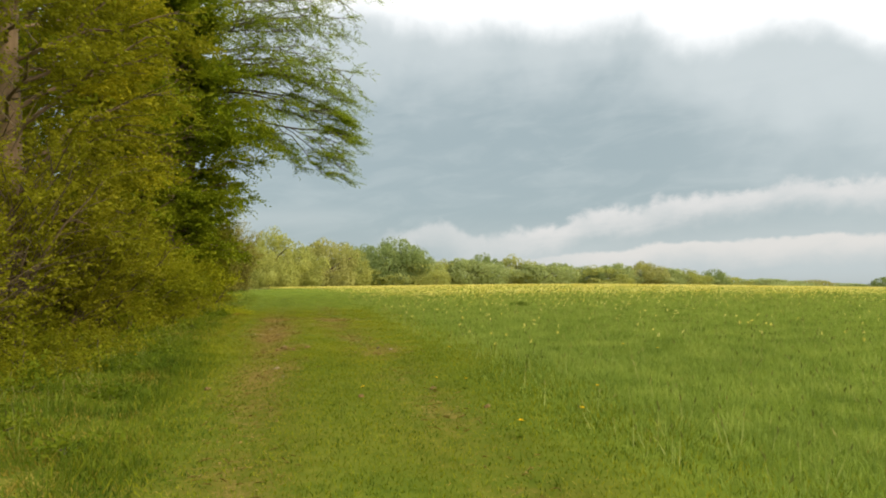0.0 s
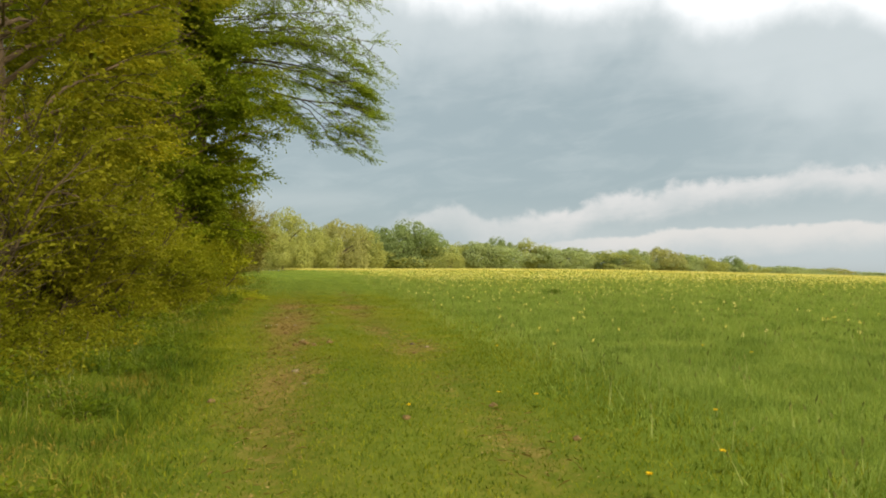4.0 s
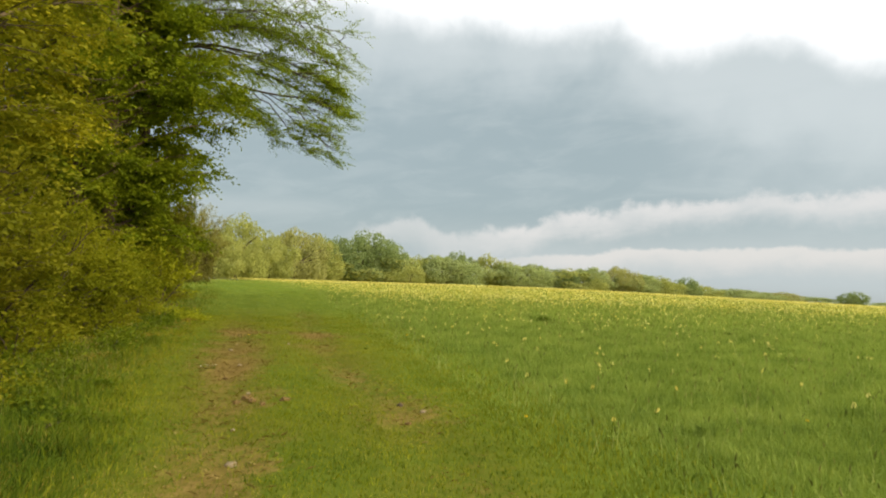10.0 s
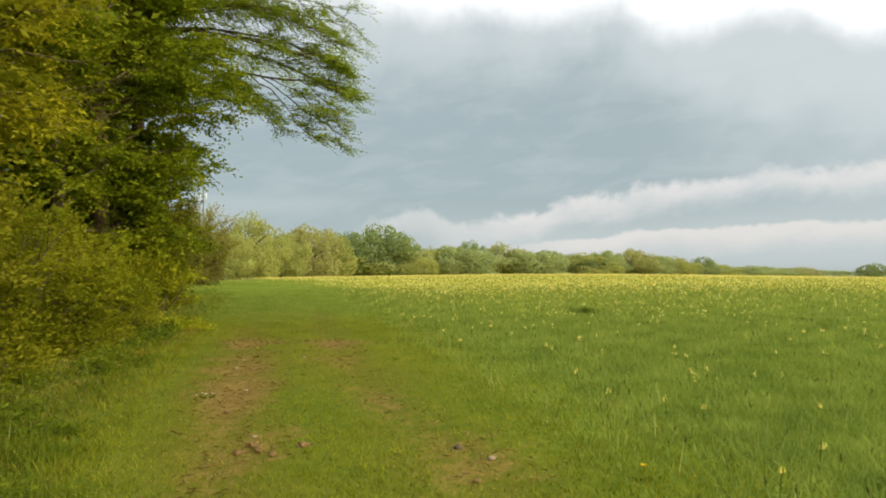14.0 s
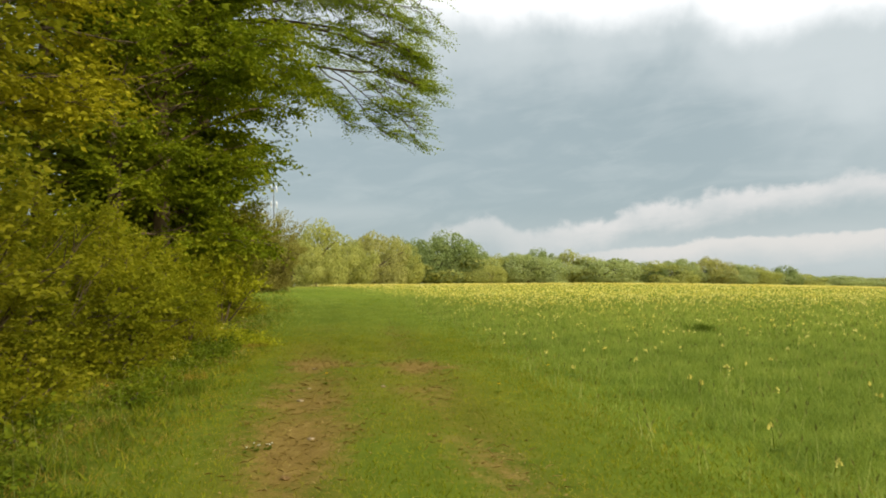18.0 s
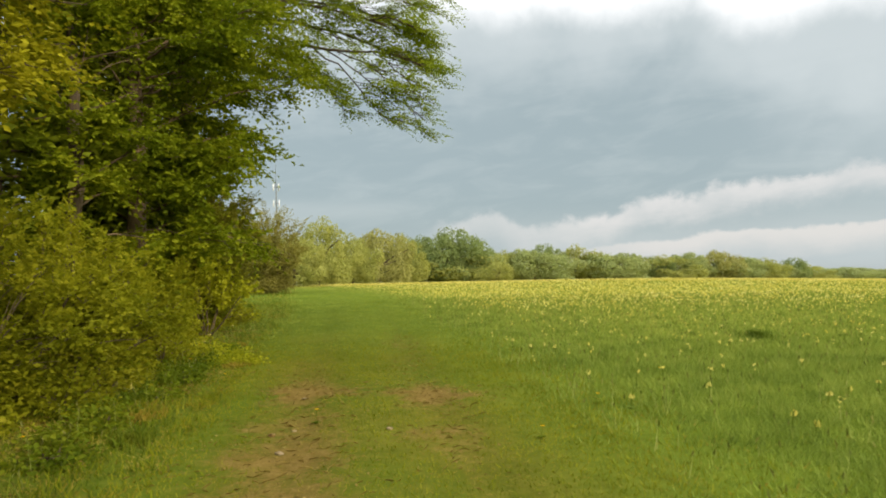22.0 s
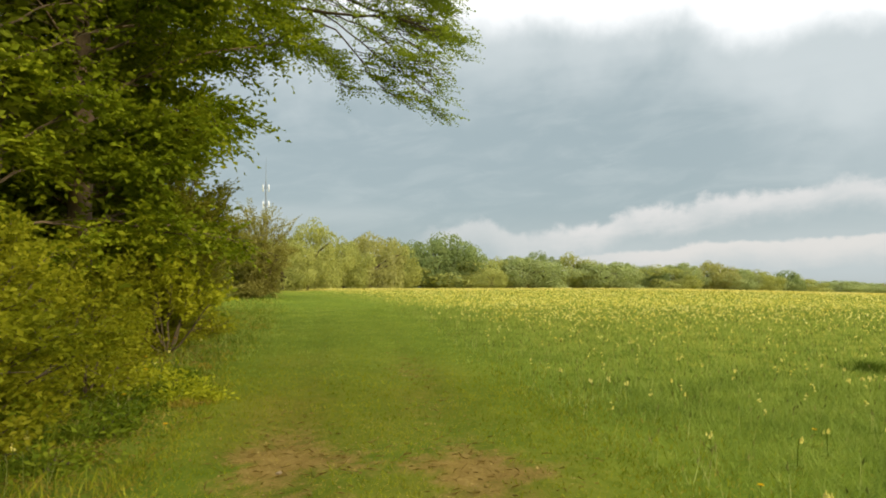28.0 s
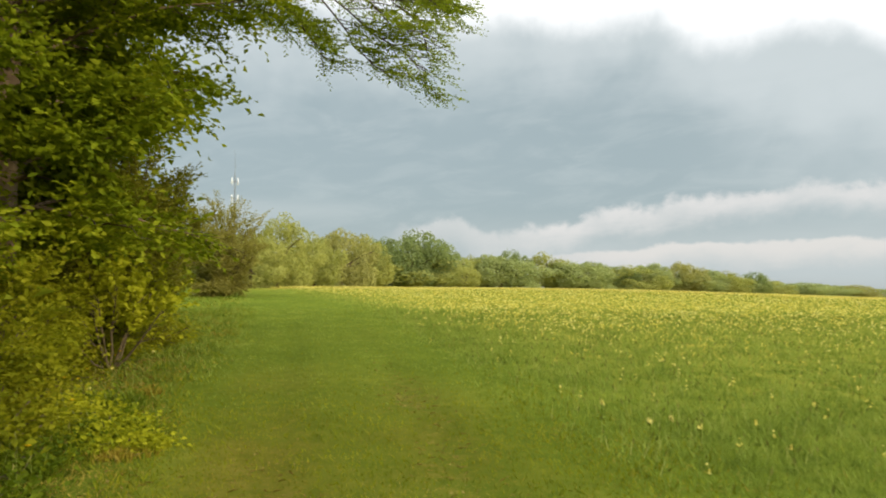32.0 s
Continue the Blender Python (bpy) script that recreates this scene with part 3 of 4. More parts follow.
def shrub(x, y, height, radius, stems, leaf, leaf_size, label, seed, name="shrub", category="shrub", subs=9, per=5, count=8, lo=0.08,
          upright=0.75, group="shrubs of the hedge", bare=0.0, squash=1.0):
    """A many-stemmed shrub, leafy to the ground."""
    rng = np.random.default_rng(seed)
    ob = thing(name, x, y, label, category, group)
    twig, at, out, wood = [], [], [], []
    for i in range(stems):
        az = 2.39996 * i + rng.normal(0, 0.3)
        f = (i + 0.5) / stems
        lean = f**0.6
        length = height * rng.uniform(0.8, 1.08) * (1.0 - 0.25 * lean)
        root = (0.18 * radius * math.sin(az) * lean, 0.18 * radius * math.cos(az) * lean, -0.05)
        elev = math.atan2(length * upright, radius * lean + 0.05)
        pts = bough(root, az, elev, length, rng, 0.16 * lean, wobble=0.12)
        pts[:, 2] = np.maximum(pts[:, 2] * squash, 0.03)
        wood.append(tube(pts, np.linspace(0.03, 0.006, len(pts)) * (0.6 + 0.3 * height / 2), 5))
        tw, a, o = twigs_on(pts, length, rng, subs, per, 0.3, lo)
        keep = rng.random(len(a)) > bare * (a[:, 2] / height)
        twig += tw
        at.append(a[keep])
        out.append(o[keep])
    for w in wood[:: max(1, len(wood) // 8)]:
        part("stem", [w], TWIG, ob, smooth=True)
    a, o = np.concatenate(at), np.concatenate(out)
    keep = clumped(a, 0.34, -0.8 if height > 1.5 else -9, seed) & leafy(a + [x, y, 0], seed)
    a, o = a[keep], o[keep]
    a[:, 2] = np.maximum(a[:, 2], 0.05)
    leaves = piece("foliage", tri_mesh("foliage", *sprays(a, o, 0.07 + leaf_size * 4.5, count, leaf_size, rng, flat=0.55), leaf), ob)
    part("branchwork", twig, TWIG, leaves)
    tagged(leaves, kind="stuff")
    return ob


E_ = math.pi / 2  # azimuth of +x

# old tree with pale bark at the start of the hedge
tree(-6.6, 15.0, 13.0, 0.30, 3.0, E_ - 0.3, 2.2, 54, LEAF_HAWTHORN, 0.10, "tall hedgerow tree with pale rough bark and olive leaves", 11, bark=IVY_BARK, subs=12, per=9, count=9)
# tree with yellow young leaves
tree(-8.1, 20.6, 10.0, 0.16, 2.2, E_ - 0.4, 3.5, 44, LEAF_MAPLE, 0.11, "field maple with yellow-green young leaves in the hedge", 12, name="field_maple", subs=11, per=8, count=9)
# main tree with a bare brown trunk
tree(-8.75, 27.5, 13.5, 0.23, 2.6, E_ - 0.3, 1.9, 70, LEAF_BRIGHT, 0.128, "hornbeam with a brown trunk and fresh green layered leaves", 13, name="hornbeam", bark=IVY_BARK, subs=17, per=11, count=9, low_reach=0.72, gap=-2.0, inner=0.2, thin=2.56, skirt=(-6.35, 2.3))
tree(-8.7, 25.2, 8.0, 0.20, 1.6, E_ - 0.5, 1.6, 34, LEAF_BRIGHT, 0.115, "stout hazel with bright green leaves in the hedge", 15, name="hazel", subs=10, per=8, count=8, gap=-1.6)
# beech whose boughs hang over the field
OVER = tuple((h, E_ + a, radians(e), ln, sag) for h, a, e, ln, sag in (
    (7.9, -0.08, 4, 3.6, 0.24), (7.5, 0.12, 8, 3.2, 0.2),
    (9.9, 0.1, 8, 7.1, 0.2), (10.7, -0.15, 8, 7.2, 0.16), (11.6, 0.1, 8, 7.0, 0.13), (12.5, -0.1, 8, 6.9, 0.1), (13.4, 0.1, 8, 6.4, 0.1),
    (12.8, 0.2, 18, 7.0, 0.12), (13.6, -0.2, 10, 7.2, 0.1), (13.0, 0.05, 6, 7.6, 0.1), (11.5, 0.0, 22, 6.2, 0.15), (14.4, 0.1, 14, 5.6, 0.1), (10.4, -0.6, 16, 5.0, 0.15), (12.2, -0.7, 18, 5.0, 0.12),
    (8.4, 0.5, 10, 4.6, 0.2), (9.2, -0.5, 10, 5.2, 0.2), (10.2, 0.4, 12, 6.0, 0.2), (11.2, -0.45, 12, 6.2, 0.15), (12.0, 0.35, 12, 6.2, 0.15),
    (9.4, 0.0, 10, 5.6, 0.2), (10.3, 0.0, 10, 6.4, 0.18), (9.5, 0.25, 12, 5.4, 0.2), (11.2, 0.2, 10, 6.6, 0.15), (12.2, 0.1, 12, 6.6, 0.12), (10.6, -0.3, 12, 6.2, 0.18)))
# the low boughs: where leaves begin, thickness, and points out from the trunk
HUNG = (
    (0.62, 0.06, (0.10, 0, 8.70), (2.00, -0.2, 8.30), (4.10, -0.4, 7.65), (5.00, -0.5, 7.45), (5.62, -0.6, 7.60), (6.57, -0.7, 7.30), (7.09, -0.8, 6.90)),
    (0.34, 0.026, (3.90, -0.36, 7.72), (4.55, -0.45, 7.3), (5.02, -0.5, 6.80), (5.31, -0.5, 6.32), (5.48, -0.5, 6.0), (5.88, -0.6, 5.6), (6.31, -0.6, 5.5)),
    (0.25, 0.022, (4.30, -0.4, 7.62), (4.90, -0.45, 7.15), (5.53, -0.4, 6.60), (6.14, -0.2, 6.22), (6.57, -0.2, 6.0), (6.83, -0.1, 5.42)),
    (0.25, 0.022, (5.00, -0.5, 7.50), (5.62, -0.65, 7.45), (6.31, -0.9, 6.90), (6.75, -1.0, 6.30), (6.92, -1.0, 6.0)),
    (0.25, 0.022, (4.60, -0.45, 7.55), (5.05, -0.7, 7.35), (5.70, -1.0, 6.90), (6.22, -1.2, 6.40), (6.57, -1.3, 6.12)),
    (0.40, 0.025, (3.10, -0.3, 7.95), (3.60, -0.3, 7.60), (4.15, -0.4, 6.80), (4.50, -0.4, 6.32), (4.80, -0.5, 5.92)),
    (0.35, 0.05, (0.20, 0, 9.40), (3.00, 0.1, 9.50), (5.00, 0.2, 9.00), (6.22, 0.1, 8.40), (7.01, 0.0, 7.80)),
    (0.35, 0.05, (0.20, 0, 9.00), (2.50, 0.4, 9.00), (4.50, 0.7, 8.40), (5.88, 0.6, 7.90), (6.66, 0.5, 7.40)),
    (0.35, 0.05, (0.20, 0, 9.20), (2.50, -0.6, 9.20), (4.50, -0.9, 8.60), (6.05, -1.2, 8.20), (6.83, -1.3, 7.90)),
    (0.30, 0.05, (0.20, 0, 8.40), (2.00, 0.3, 8.20), (3.40, 0.4, 7.50), (4.10, 0.4, 7.00)),
    (0.30, 0.04, (0.20, 0, 8.20), (2.00, -0.5, 8.00), (3.20, -0.7, 7.40), (3.90, -0.7, 6.90)),
    (0.30, 0.05, (0.20, 0, 10.00), (3.00, -0.2, 10.20), (5.35, -0.3, 9.60), (7.01, -0.3, 8.70)))
tree(-9.6, 32.0, 16.0, 0.30, 3.1, E_ - 0.2, 6.3, 54, LEAF_BEECH, 0.078, "beech with long boughs hanging out over the field", 14, name="beech", extra=OVER, hung=HUNG, subs=12, per=9, count=9, spread=0.27)
# trees behind, inside the wood
for k, (bx, by, bh, br) in enumerate(((-10.5, 10.5, 12, 3.2), (-11.0, 17.5, 13, 3.4), (-11.8, 24.0, 13, 3.4), (-12.3, 30.0, 14, 3.4), (-13.0, 36.0, 13, 3.0), (-9.2, 5.5, 11, 3.0), (-15.5, 27.0, 14, 3.6), (-15.0, 20.0, 14, 3.8), (-14.5, 13.5, 13, 3.6), (-11.2, 29.6, 11.5, 2.0), (-12.0, 33.6, 12, 2.0), (-10.6, 25.6, 11, 2.0), (-13.6, 32.5, 14, 2.6))):
    tree(bx, by, bh, 0.22, br, E_ - 0.5, 0.5, 48, LEAF_DARK, 0.24, "shaded woodland tree behind the hedge", 30 + k, subs=8, per=5, count=5, inner=0.1, gap=-9)

# shrubs along the foot of the hedge
for k, (sx, sy, sh, sr, st) in enumerate(((-5.4, 8.8, 3.4, 1.5, 26), (-5.6, 10.9, 3.8, 1.5, 28), (-5.9, 13.0, 5.4, 1.5, 32), (-6.1, 15.4, 4.2, 1.5, 30), (-6.5, 17.7, 3.7, 1.4, 28))):
    shrub(sx, sy, sh, sr, st, LEAF_HAWTHORN, 0.074, "hawthorn shrub with small olive leaves", 50 + k, name="hawthorn", subs=12, per=10, count=9)
for k, (sx, sy, sh, sr, st) in enumerate(((-6.9, 19.9, 2.6, 1.4, 26), (-7.0, 22.0, 2.7, 1.45, 26), (-7.6, 24.3, 2.4, 1.35, 24), (-8.6, 26.5, 2.0, 1.2, 22))):
    shrub(sx, sy, sh, sr, st, LEAF_BRAMBLE, 0.076, "hazel and bramble shrub with dull green leaves", 60 + k, name="bramble_shrub", subs=13, per=12, count=8, lo=0.0)
shrub(-7.6, 28.5, 1.75, 0.7, 16, LEAF_YELLOW, 0.12, "small sapling with bright yellow-green leaves", 70, name="sycamore_sapling", subs=6, per=5, count=7, lo=0.3)
shrub(-8.75, 31.0, 4.4, 1.25, 40, LEAF_BLACKTHORN, 0.088, "brownish blackthorn shrub at the corner of the hedge", 71, name="blackthorn", subs=14, per=11, count=9, bare=0.0, lo=0.02, upright=0.95)
shrub(-8.55, 30.0, 2.9, 1.0, 32, LEAF_BLACKTHORN, 0.08, "dense low blackthorn at the corner of the hedge", 77, name="blackthorn", subs=12, per=10, count=8, lo=0.0, upright=0.9)
shrub(-11.0, 35.2, 3.6, 1.5, 26, LEAF_BLACKTHORN, 0.075, "blackthorn shrub at the end of the hedge", 72, name="blackthorn", per=8)
shrub(-15.9, 57.0, 5.7, 2.1, 46, LEAF_WILLOW, 0.14, "large brown-green shrub with upright bare shoots", 73, name="willow_shrub", subs=12, per=8, bare=0.35, upright=1.0, lo=0.02)
shrub(-15.8, 56.4, 1.9, 1.9, 24, LEAF_WILLOW, 0.13, "low skirt of leafy shoots round the large shrub", 76, name="willow_shrub", per=7, lo=0.0)
shrub(-20.5, 59.0, 4.2, 2.4, 26, LEAF_HAWTHORN, 0.16, "hedge shrub at the far end of the track", 74, name="hawthorn", per=6)


# ---- far wood ----
def far_proto(leaf, seed, lumps, label):
    """A tree of unit height and unit half width, to be copied along the far wood."""
    rng = np.random.default_rng(seed)
    ob = tagged(new("woodland_tree"), label, "tree", "trees of the far wood")
    part("trunk", [tube([(0, 0, -0.05), (0.01, 0, 0.3), (0, 0.02, 0.7)], [0.05, 0.035, 0.012], 7)], BARK, ob, smooth=True)
    c = unit(rng.normal(0, 1, (lumps, 3))) * rng.uniform(0.45, 0.86, (lumps, 1)) * [1.0, 1.0, 0.5] + [0, 0, 0.48]
    c[:, 2] = np.clip(c[:, 2], 0.1, 0.88)
    low = lumps // 3
    c[:low, 2] = rng.uniform(0.06, 0.3, low)
    c[:low, :2] = unit(rng.normal(0, 1, (low, 2))) * rng.uniform(0.35, 0.78, (low, 1))
    size = rng.uniform(0.11, 0.23, lumps)
    for k in range(0, lumps, 8):
        part("limb", [tube([(0, 0, 0.3), c[k] * [0.5, 0.5, 0.8], c[k]], [0.025, 0.015, 0.006], 5)], BARK, ob)
    n = 135
    d = unit(rng.normal(0, 1, (lumps, n, 3)) + [0, 0, 0.25])
    knob = 1 + 0.16 * np.sin(7 * d[..., :1] + 3 * c[:, None, :1] * 9) * np.sin(6 * d[..., 1:2] + 5 * d[..., 2:] + c[:, None, 1:2] * 11)
    p = c[:, None] + d * size[:, None, None] * knob * rng.triangular(0.72, 1.0, 1.15, (lumps, n, 1)) * [1.0, 1.0, 0.75]
    p, d = p.reshape(-1, 3), d.reshape(-1, 3)
    keep = p[:, 2] > 0.01
    p, d = p[keep], d[keep]
    face = unit(d * [1, 1, 1.5] + rng.normal(0, 0.38, d.shape))
    way = unit(np.cross(face, rng.normal(0, 1, d.shape)) + [0, 0, -0.25])
    across = unit(np.cross(way, face))
    ln = rng.uniform(0.03, 0.06, len(p))
    crown = piece("crown", tri_mesh("crown", *leaf_quads(p, way, across, ln, ln * 0.75), leaf), ob)
    tagged(crown, kind="stuff")
    return ob


# crowns carry the haze of distance in their leaf colour
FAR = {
    "light": far_proto(LEAF_HAZED_LIGHT, 90, 78, "green spring tree of the far wood, paled as if by haze"),
    "pale": far_proto(LEAF_HAZED_LIGHT, 95, 66, "low willow bush before the far wood, paled as if by haze"),
    "mid": far_proto(LEAF_HAZED_MID, 91, 82, "green tree of the far wood"),
    "dark": far_proto(LEAF_HAZED_DARK, 92, 86, "dark green oak of the far wood"),
    "brown": far_proto(LEAF_HAZED_BROWN, 93, 80, "tree of the far wood with brownish young leaves"),
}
USED = set()


def far_tree(x, y, height, half, kind):
    """One tree of the far wood; its crown reaches down behind the brow of the field."""
    ob = FAR[kind]
    spread = 1.45 if x < -6 else 1.2
    base = float(ground_z(x, y))
    brow = -float(bend(y - 10, 1.7e-4, 85) + bend(max(x - 1, 0.0), 1.2e-3, 30))
    top = max(brow + height * (1.12 if x < -10 else 1.14), base + 3.0)
    m = Matrix.LocRotScale((x, y, base), Euler((0, 0, 2.4 * x + y)), (half * spread, half * spread, top - base))
    if kind not in USED:
        USED.add(kind)
        ob.matrix_basis = m
        return ob
    made = copy_thing(ob, Matrix.Identity(4))
    made.matrix_basis = m
    return made


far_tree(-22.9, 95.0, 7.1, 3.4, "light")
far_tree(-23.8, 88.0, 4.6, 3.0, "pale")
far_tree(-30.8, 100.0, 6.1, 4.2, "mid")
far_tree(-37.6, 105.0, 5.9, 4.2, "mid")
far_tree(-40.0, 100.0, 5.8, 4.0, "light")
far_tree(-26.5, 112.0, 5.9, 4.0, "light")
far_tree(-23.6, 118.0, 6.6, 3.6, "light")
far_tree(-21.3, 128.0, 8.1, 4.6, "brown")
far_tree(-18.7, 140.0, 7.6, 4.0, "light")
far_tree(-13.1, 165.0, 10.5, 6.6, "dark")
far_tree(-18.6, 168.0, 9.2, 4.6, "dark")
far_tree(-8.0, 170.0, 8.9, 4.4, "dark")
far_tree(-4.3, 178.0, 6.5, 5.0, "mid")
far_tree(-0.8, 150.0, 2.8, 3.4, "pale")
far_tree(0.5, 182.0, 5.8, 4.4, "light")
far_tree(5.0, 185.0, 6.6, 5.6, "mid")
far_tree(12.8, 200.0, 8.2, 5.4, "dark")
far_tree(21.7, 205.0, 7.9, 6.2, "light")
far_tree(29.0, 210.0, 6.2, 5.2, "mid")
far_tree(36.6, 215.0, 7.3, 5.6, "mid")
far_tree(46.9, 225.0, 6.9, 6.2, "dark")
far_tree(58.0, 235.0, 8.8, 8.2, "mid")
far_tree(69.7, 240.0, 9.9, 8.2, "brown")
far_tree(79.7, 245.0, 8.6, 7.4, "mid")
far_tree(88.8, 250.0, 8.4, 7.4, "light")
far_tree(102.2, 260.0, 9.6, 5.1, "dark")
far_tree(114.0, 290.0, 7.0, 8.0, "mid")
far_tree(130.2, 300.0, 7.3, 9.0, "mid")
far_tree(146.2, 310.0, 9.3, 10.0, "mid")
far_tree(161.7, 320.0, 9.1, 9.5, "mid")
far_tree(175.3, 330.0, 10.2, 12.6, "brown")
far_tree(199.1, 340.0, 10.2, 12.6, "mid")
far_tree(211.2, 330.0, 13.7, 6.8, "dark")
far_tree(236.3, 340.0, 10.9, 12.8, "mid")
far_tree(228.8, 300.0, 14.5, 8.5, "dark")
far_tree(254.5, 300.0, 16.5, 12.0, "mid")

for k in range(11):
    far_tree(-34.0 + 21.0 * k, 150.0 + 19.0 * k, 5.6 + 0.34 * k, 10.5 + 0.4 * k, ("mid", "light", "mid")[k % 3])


# ---- telephone mast ----
def box(cx, cy, cz, sx, sy, sz, bevel=0.0):
    bm = bmesh.new()
    bmesh.ops.create_cube(bm, size=1.0, matrix=Matrix.LocRotScale((cx, cy, cz), None, (sx, sy, sz)))
    if bevel:
        bmesh.ops.bevel(bm, geom=bm.edges[:], offset=bevel, segments=2, affect="EDGES")
    bmesh.ops.triangulate(bm, faces=bm.faces[:])
    v, t = np.array([w.co[:] for w in bm.verts]), np.array([[w.index for w in f.verts] for f in bm.faces])
    bm.free()
    return v, t


def build_mast(x, y):
    ob = thing("telephone_mast", x, y, "slim steel telephone mast with white panel antennas", "mast")
    base = float(ground_z(x, y))
    part("pole", [tube([(0, 0, -0.3), (0, 0, 9), (0, 0, 19.6 - base)], [0.2, 0.16, 0.1], 12)], STEEL, ob, smooth=True)
    part("whip_antenna", [tube([(0, 0, 19.5 - base), (0, 0, 24.5 - base)], [0.05, 0.02], 6)], STEEL, ob)
    for z in (14.4 - base, 18.0 - base):
        for dx, dy in ((-0.6, -0.1), (0.6, 0.1)):
            panel = part("panel_antenna", [box(dx, dy, z, 0.2, 0.16, 1.6, 0.04)], ANTENNA, ob, "white panel antenna")
            part("bracket", [tube([(0, 0, z), (dx, dy, z)], [0.06, 0.06], 6)], STEEL, panel)


build_mast(-49.5, 159.5)


# ---- grass ----
def blades(x, y, height, width, rng, lean=0.45, fine=False, lift=0.0):
    """Grass blades that bend over towards their tips."""
    n = len(x)
    root = np.stack([x, y, ground_z(x, y) - 0.01 + lift], -1)
    a = rng.uniform(0, 2 * np.pi, n)
    out = np.stack([np.cos(a), np.sin(a), np.zeros(n)], -1)
    b = rng.uniform(0, 2 * np.pi, n)
    side = np.stack([np.cos(b), np.sin(b), np.zeros(n)], -1) * (width * 0.5)[:, None]
    bow = (height * rng.uniform(0.1, 1.0, n) * lean)[:, None]
    tip = root + UP * (height * rng.uniform(0.8, 1.0, n))[:, None] + out * bow
    if not fine:
        v = np.stack([root - side, root + side, tip], 1)
        k = np.arange(n)[:, None] * 3
        return v.reshape(-1, 3), k + [0, 1, 2]
    mid = root + UP * (height * 0.6)[:, None] + out * bow * 0.3
    v = np.stack([root - side, root + side, mid - side * 0.75, mid + side * 0.75, tip], 1)
    k = np.arange(n)[:, None] * 5
    return v.reshape(-1, 3), np.concatenate([k + [0, 1, 3], k + [0, 3, 2], k + [2, 3, 4]])


def scatter(n, x0, x1, y0, y1, rng):
    return rng.uniform(x0, x1, n), rng.uniform(y0, y1, n)


def clumps(x, y):
    a = np.sin(2.1 * x + 1.3 * np.sin(1.7 * y)) * np.sin(1.6 * y + 1.1 * np.sin(2.3 * x))
    b = np.sin(5.3 * x + 2.1 * np.sin(3.1 * y + 0.7)) * np.sin(4.7 * y + 1.9 * np.sin(4.1 * x))
    return 0.5 + 0.22 * a + 0.28 * b


def build_grass():
    rng = np.random.default_rng(21)
    field, track, dead, verge = [], [], [], []

    def sow(n, x0, x1, y0, y1, fine, wide, short=False):
        x, y = scatter(n, x0, x1, y0, y1, rng)
        ok = (x > hedge_x(y) - 1.0) & (rng.random(n) < np.clip((y - y0) / 3 + 0.1, 0, 1)) & (rng.random(n) < np.clip((y1 - y) / 4, 0, 1)) & (rng.random(n) < np.clip((x1 - x) / (0.35 * (x1 - x0)), 0, 1))
        x, y = x[ok], y[ok]
        if short:
            near = np.abs(x - track_x(y) - 0.95) < 2.2
            x, y = x[near], y[near]
        u, w, c = x - track_x(y), wear_at(x, y), clumps(x, y)
        keep = rng.random(len(x)) > 0.55 * w
        x, y, u, w, c = x[keep], y[keep], u[keep], w[keep], c[keep]
        meadow = np.clip((u - 2.6) / 1.6, 0, 1)
        edge = np.clip((-u - 0.8 + 0.35 * np.clip((15 - y) / 3, 0, 1)) / 0.9, 0, 1)
        h = (0.042 + 0.085 * meadow * (0.4 + 1.0 * c) + 0.13 * edge * (0.2 + 1.3 * c)) * rng.uniform(0.45, 1.35, len(x))
        wd = wide * (0.7 + 0.6 * rng.random(len(x)))
        pick = rng.random(len(x))
        kind = np.where((edge > pick) & (rng.random(len(x)) > 0.6 * np.clip((y - 13) / 5, 0, 1)), 2, np.where((meadow > rng.random(len(x))) & (u > 0) | (rng.random(len(x)) < np.clip((y - 25) / 6, 0, 0.85)), 0, 1))
        kind = np.where((kind == 1) & (rng.random(len(x)) < 0.5 * np.clip((14.5 - y) / 3, 0, 1)), 2, kind)
        kind = np.where((rng.random(len(x)) < 0.03 + 0.45 * w + (0.08 + 0.34 * np.clip((y - 13) / 4, 0, 1) * np.clip((29.5 - y) / 5, 0, 1)) * (kind == 1) + np.clip((29 - y) / 7, 0.15, 1) * (0.24 * np.exp(-((u / 0.6) ** 2)) + 0.18 * np.exp(-(((u - rut_gap(y)) / 0.6) ** 2))) + edge * (0.14 + 0.55 * np.clip((clumps(x * 0.55 + 3, y * 0.55) - 0.4) * 3, 0, 1))) & ((h < 0.15) | (edge > 0.3)), 3, kind)
        for k, bag in enumerate((field, track, verge, dead)):
            i = kind == k
            bag.append(blades(x[i], y[i], h[i] * (0.45 if k == 3 else 1.0), wd[i], rng, fine=fine, lean=1.1 if k != 3 else 3.6))

    sow(230000, -7.5, 9.5, 4.0, 16.5, True, 0.008)
    sow(300000, -6.5, 3.5, 4.5, 27.0, False, 0.010, True)
    sow(290000, -9.0, 13.0, 11.5, 27.0, False, 0.012)
    sow(110000, 2.0, 24.0, 6.0, 27.0, False, 0.014)
    sow(280000, -12.0, 30.0, 22.0, 46.0, False, 0.019)
    sow(160000, -18.0, 62.0, 38.0, 95.0, False, 0.034)
    for bag, mat, label in ((field, GRASS_FIELD, "meadow grass beside the track"), (track, GRASS_TRACK, "short worn grass on the track"),
                            (dead, GRASS_DRY, "dead straw-coloured grass on the worn ruts"), (verge, GRASS_LUSH, "long green grass at the foot of the hedge")):
        tagged(new("grass", tri_mesh("grass", *join(bag), mat)), label, "grass", kind="stuff")


build_grass()


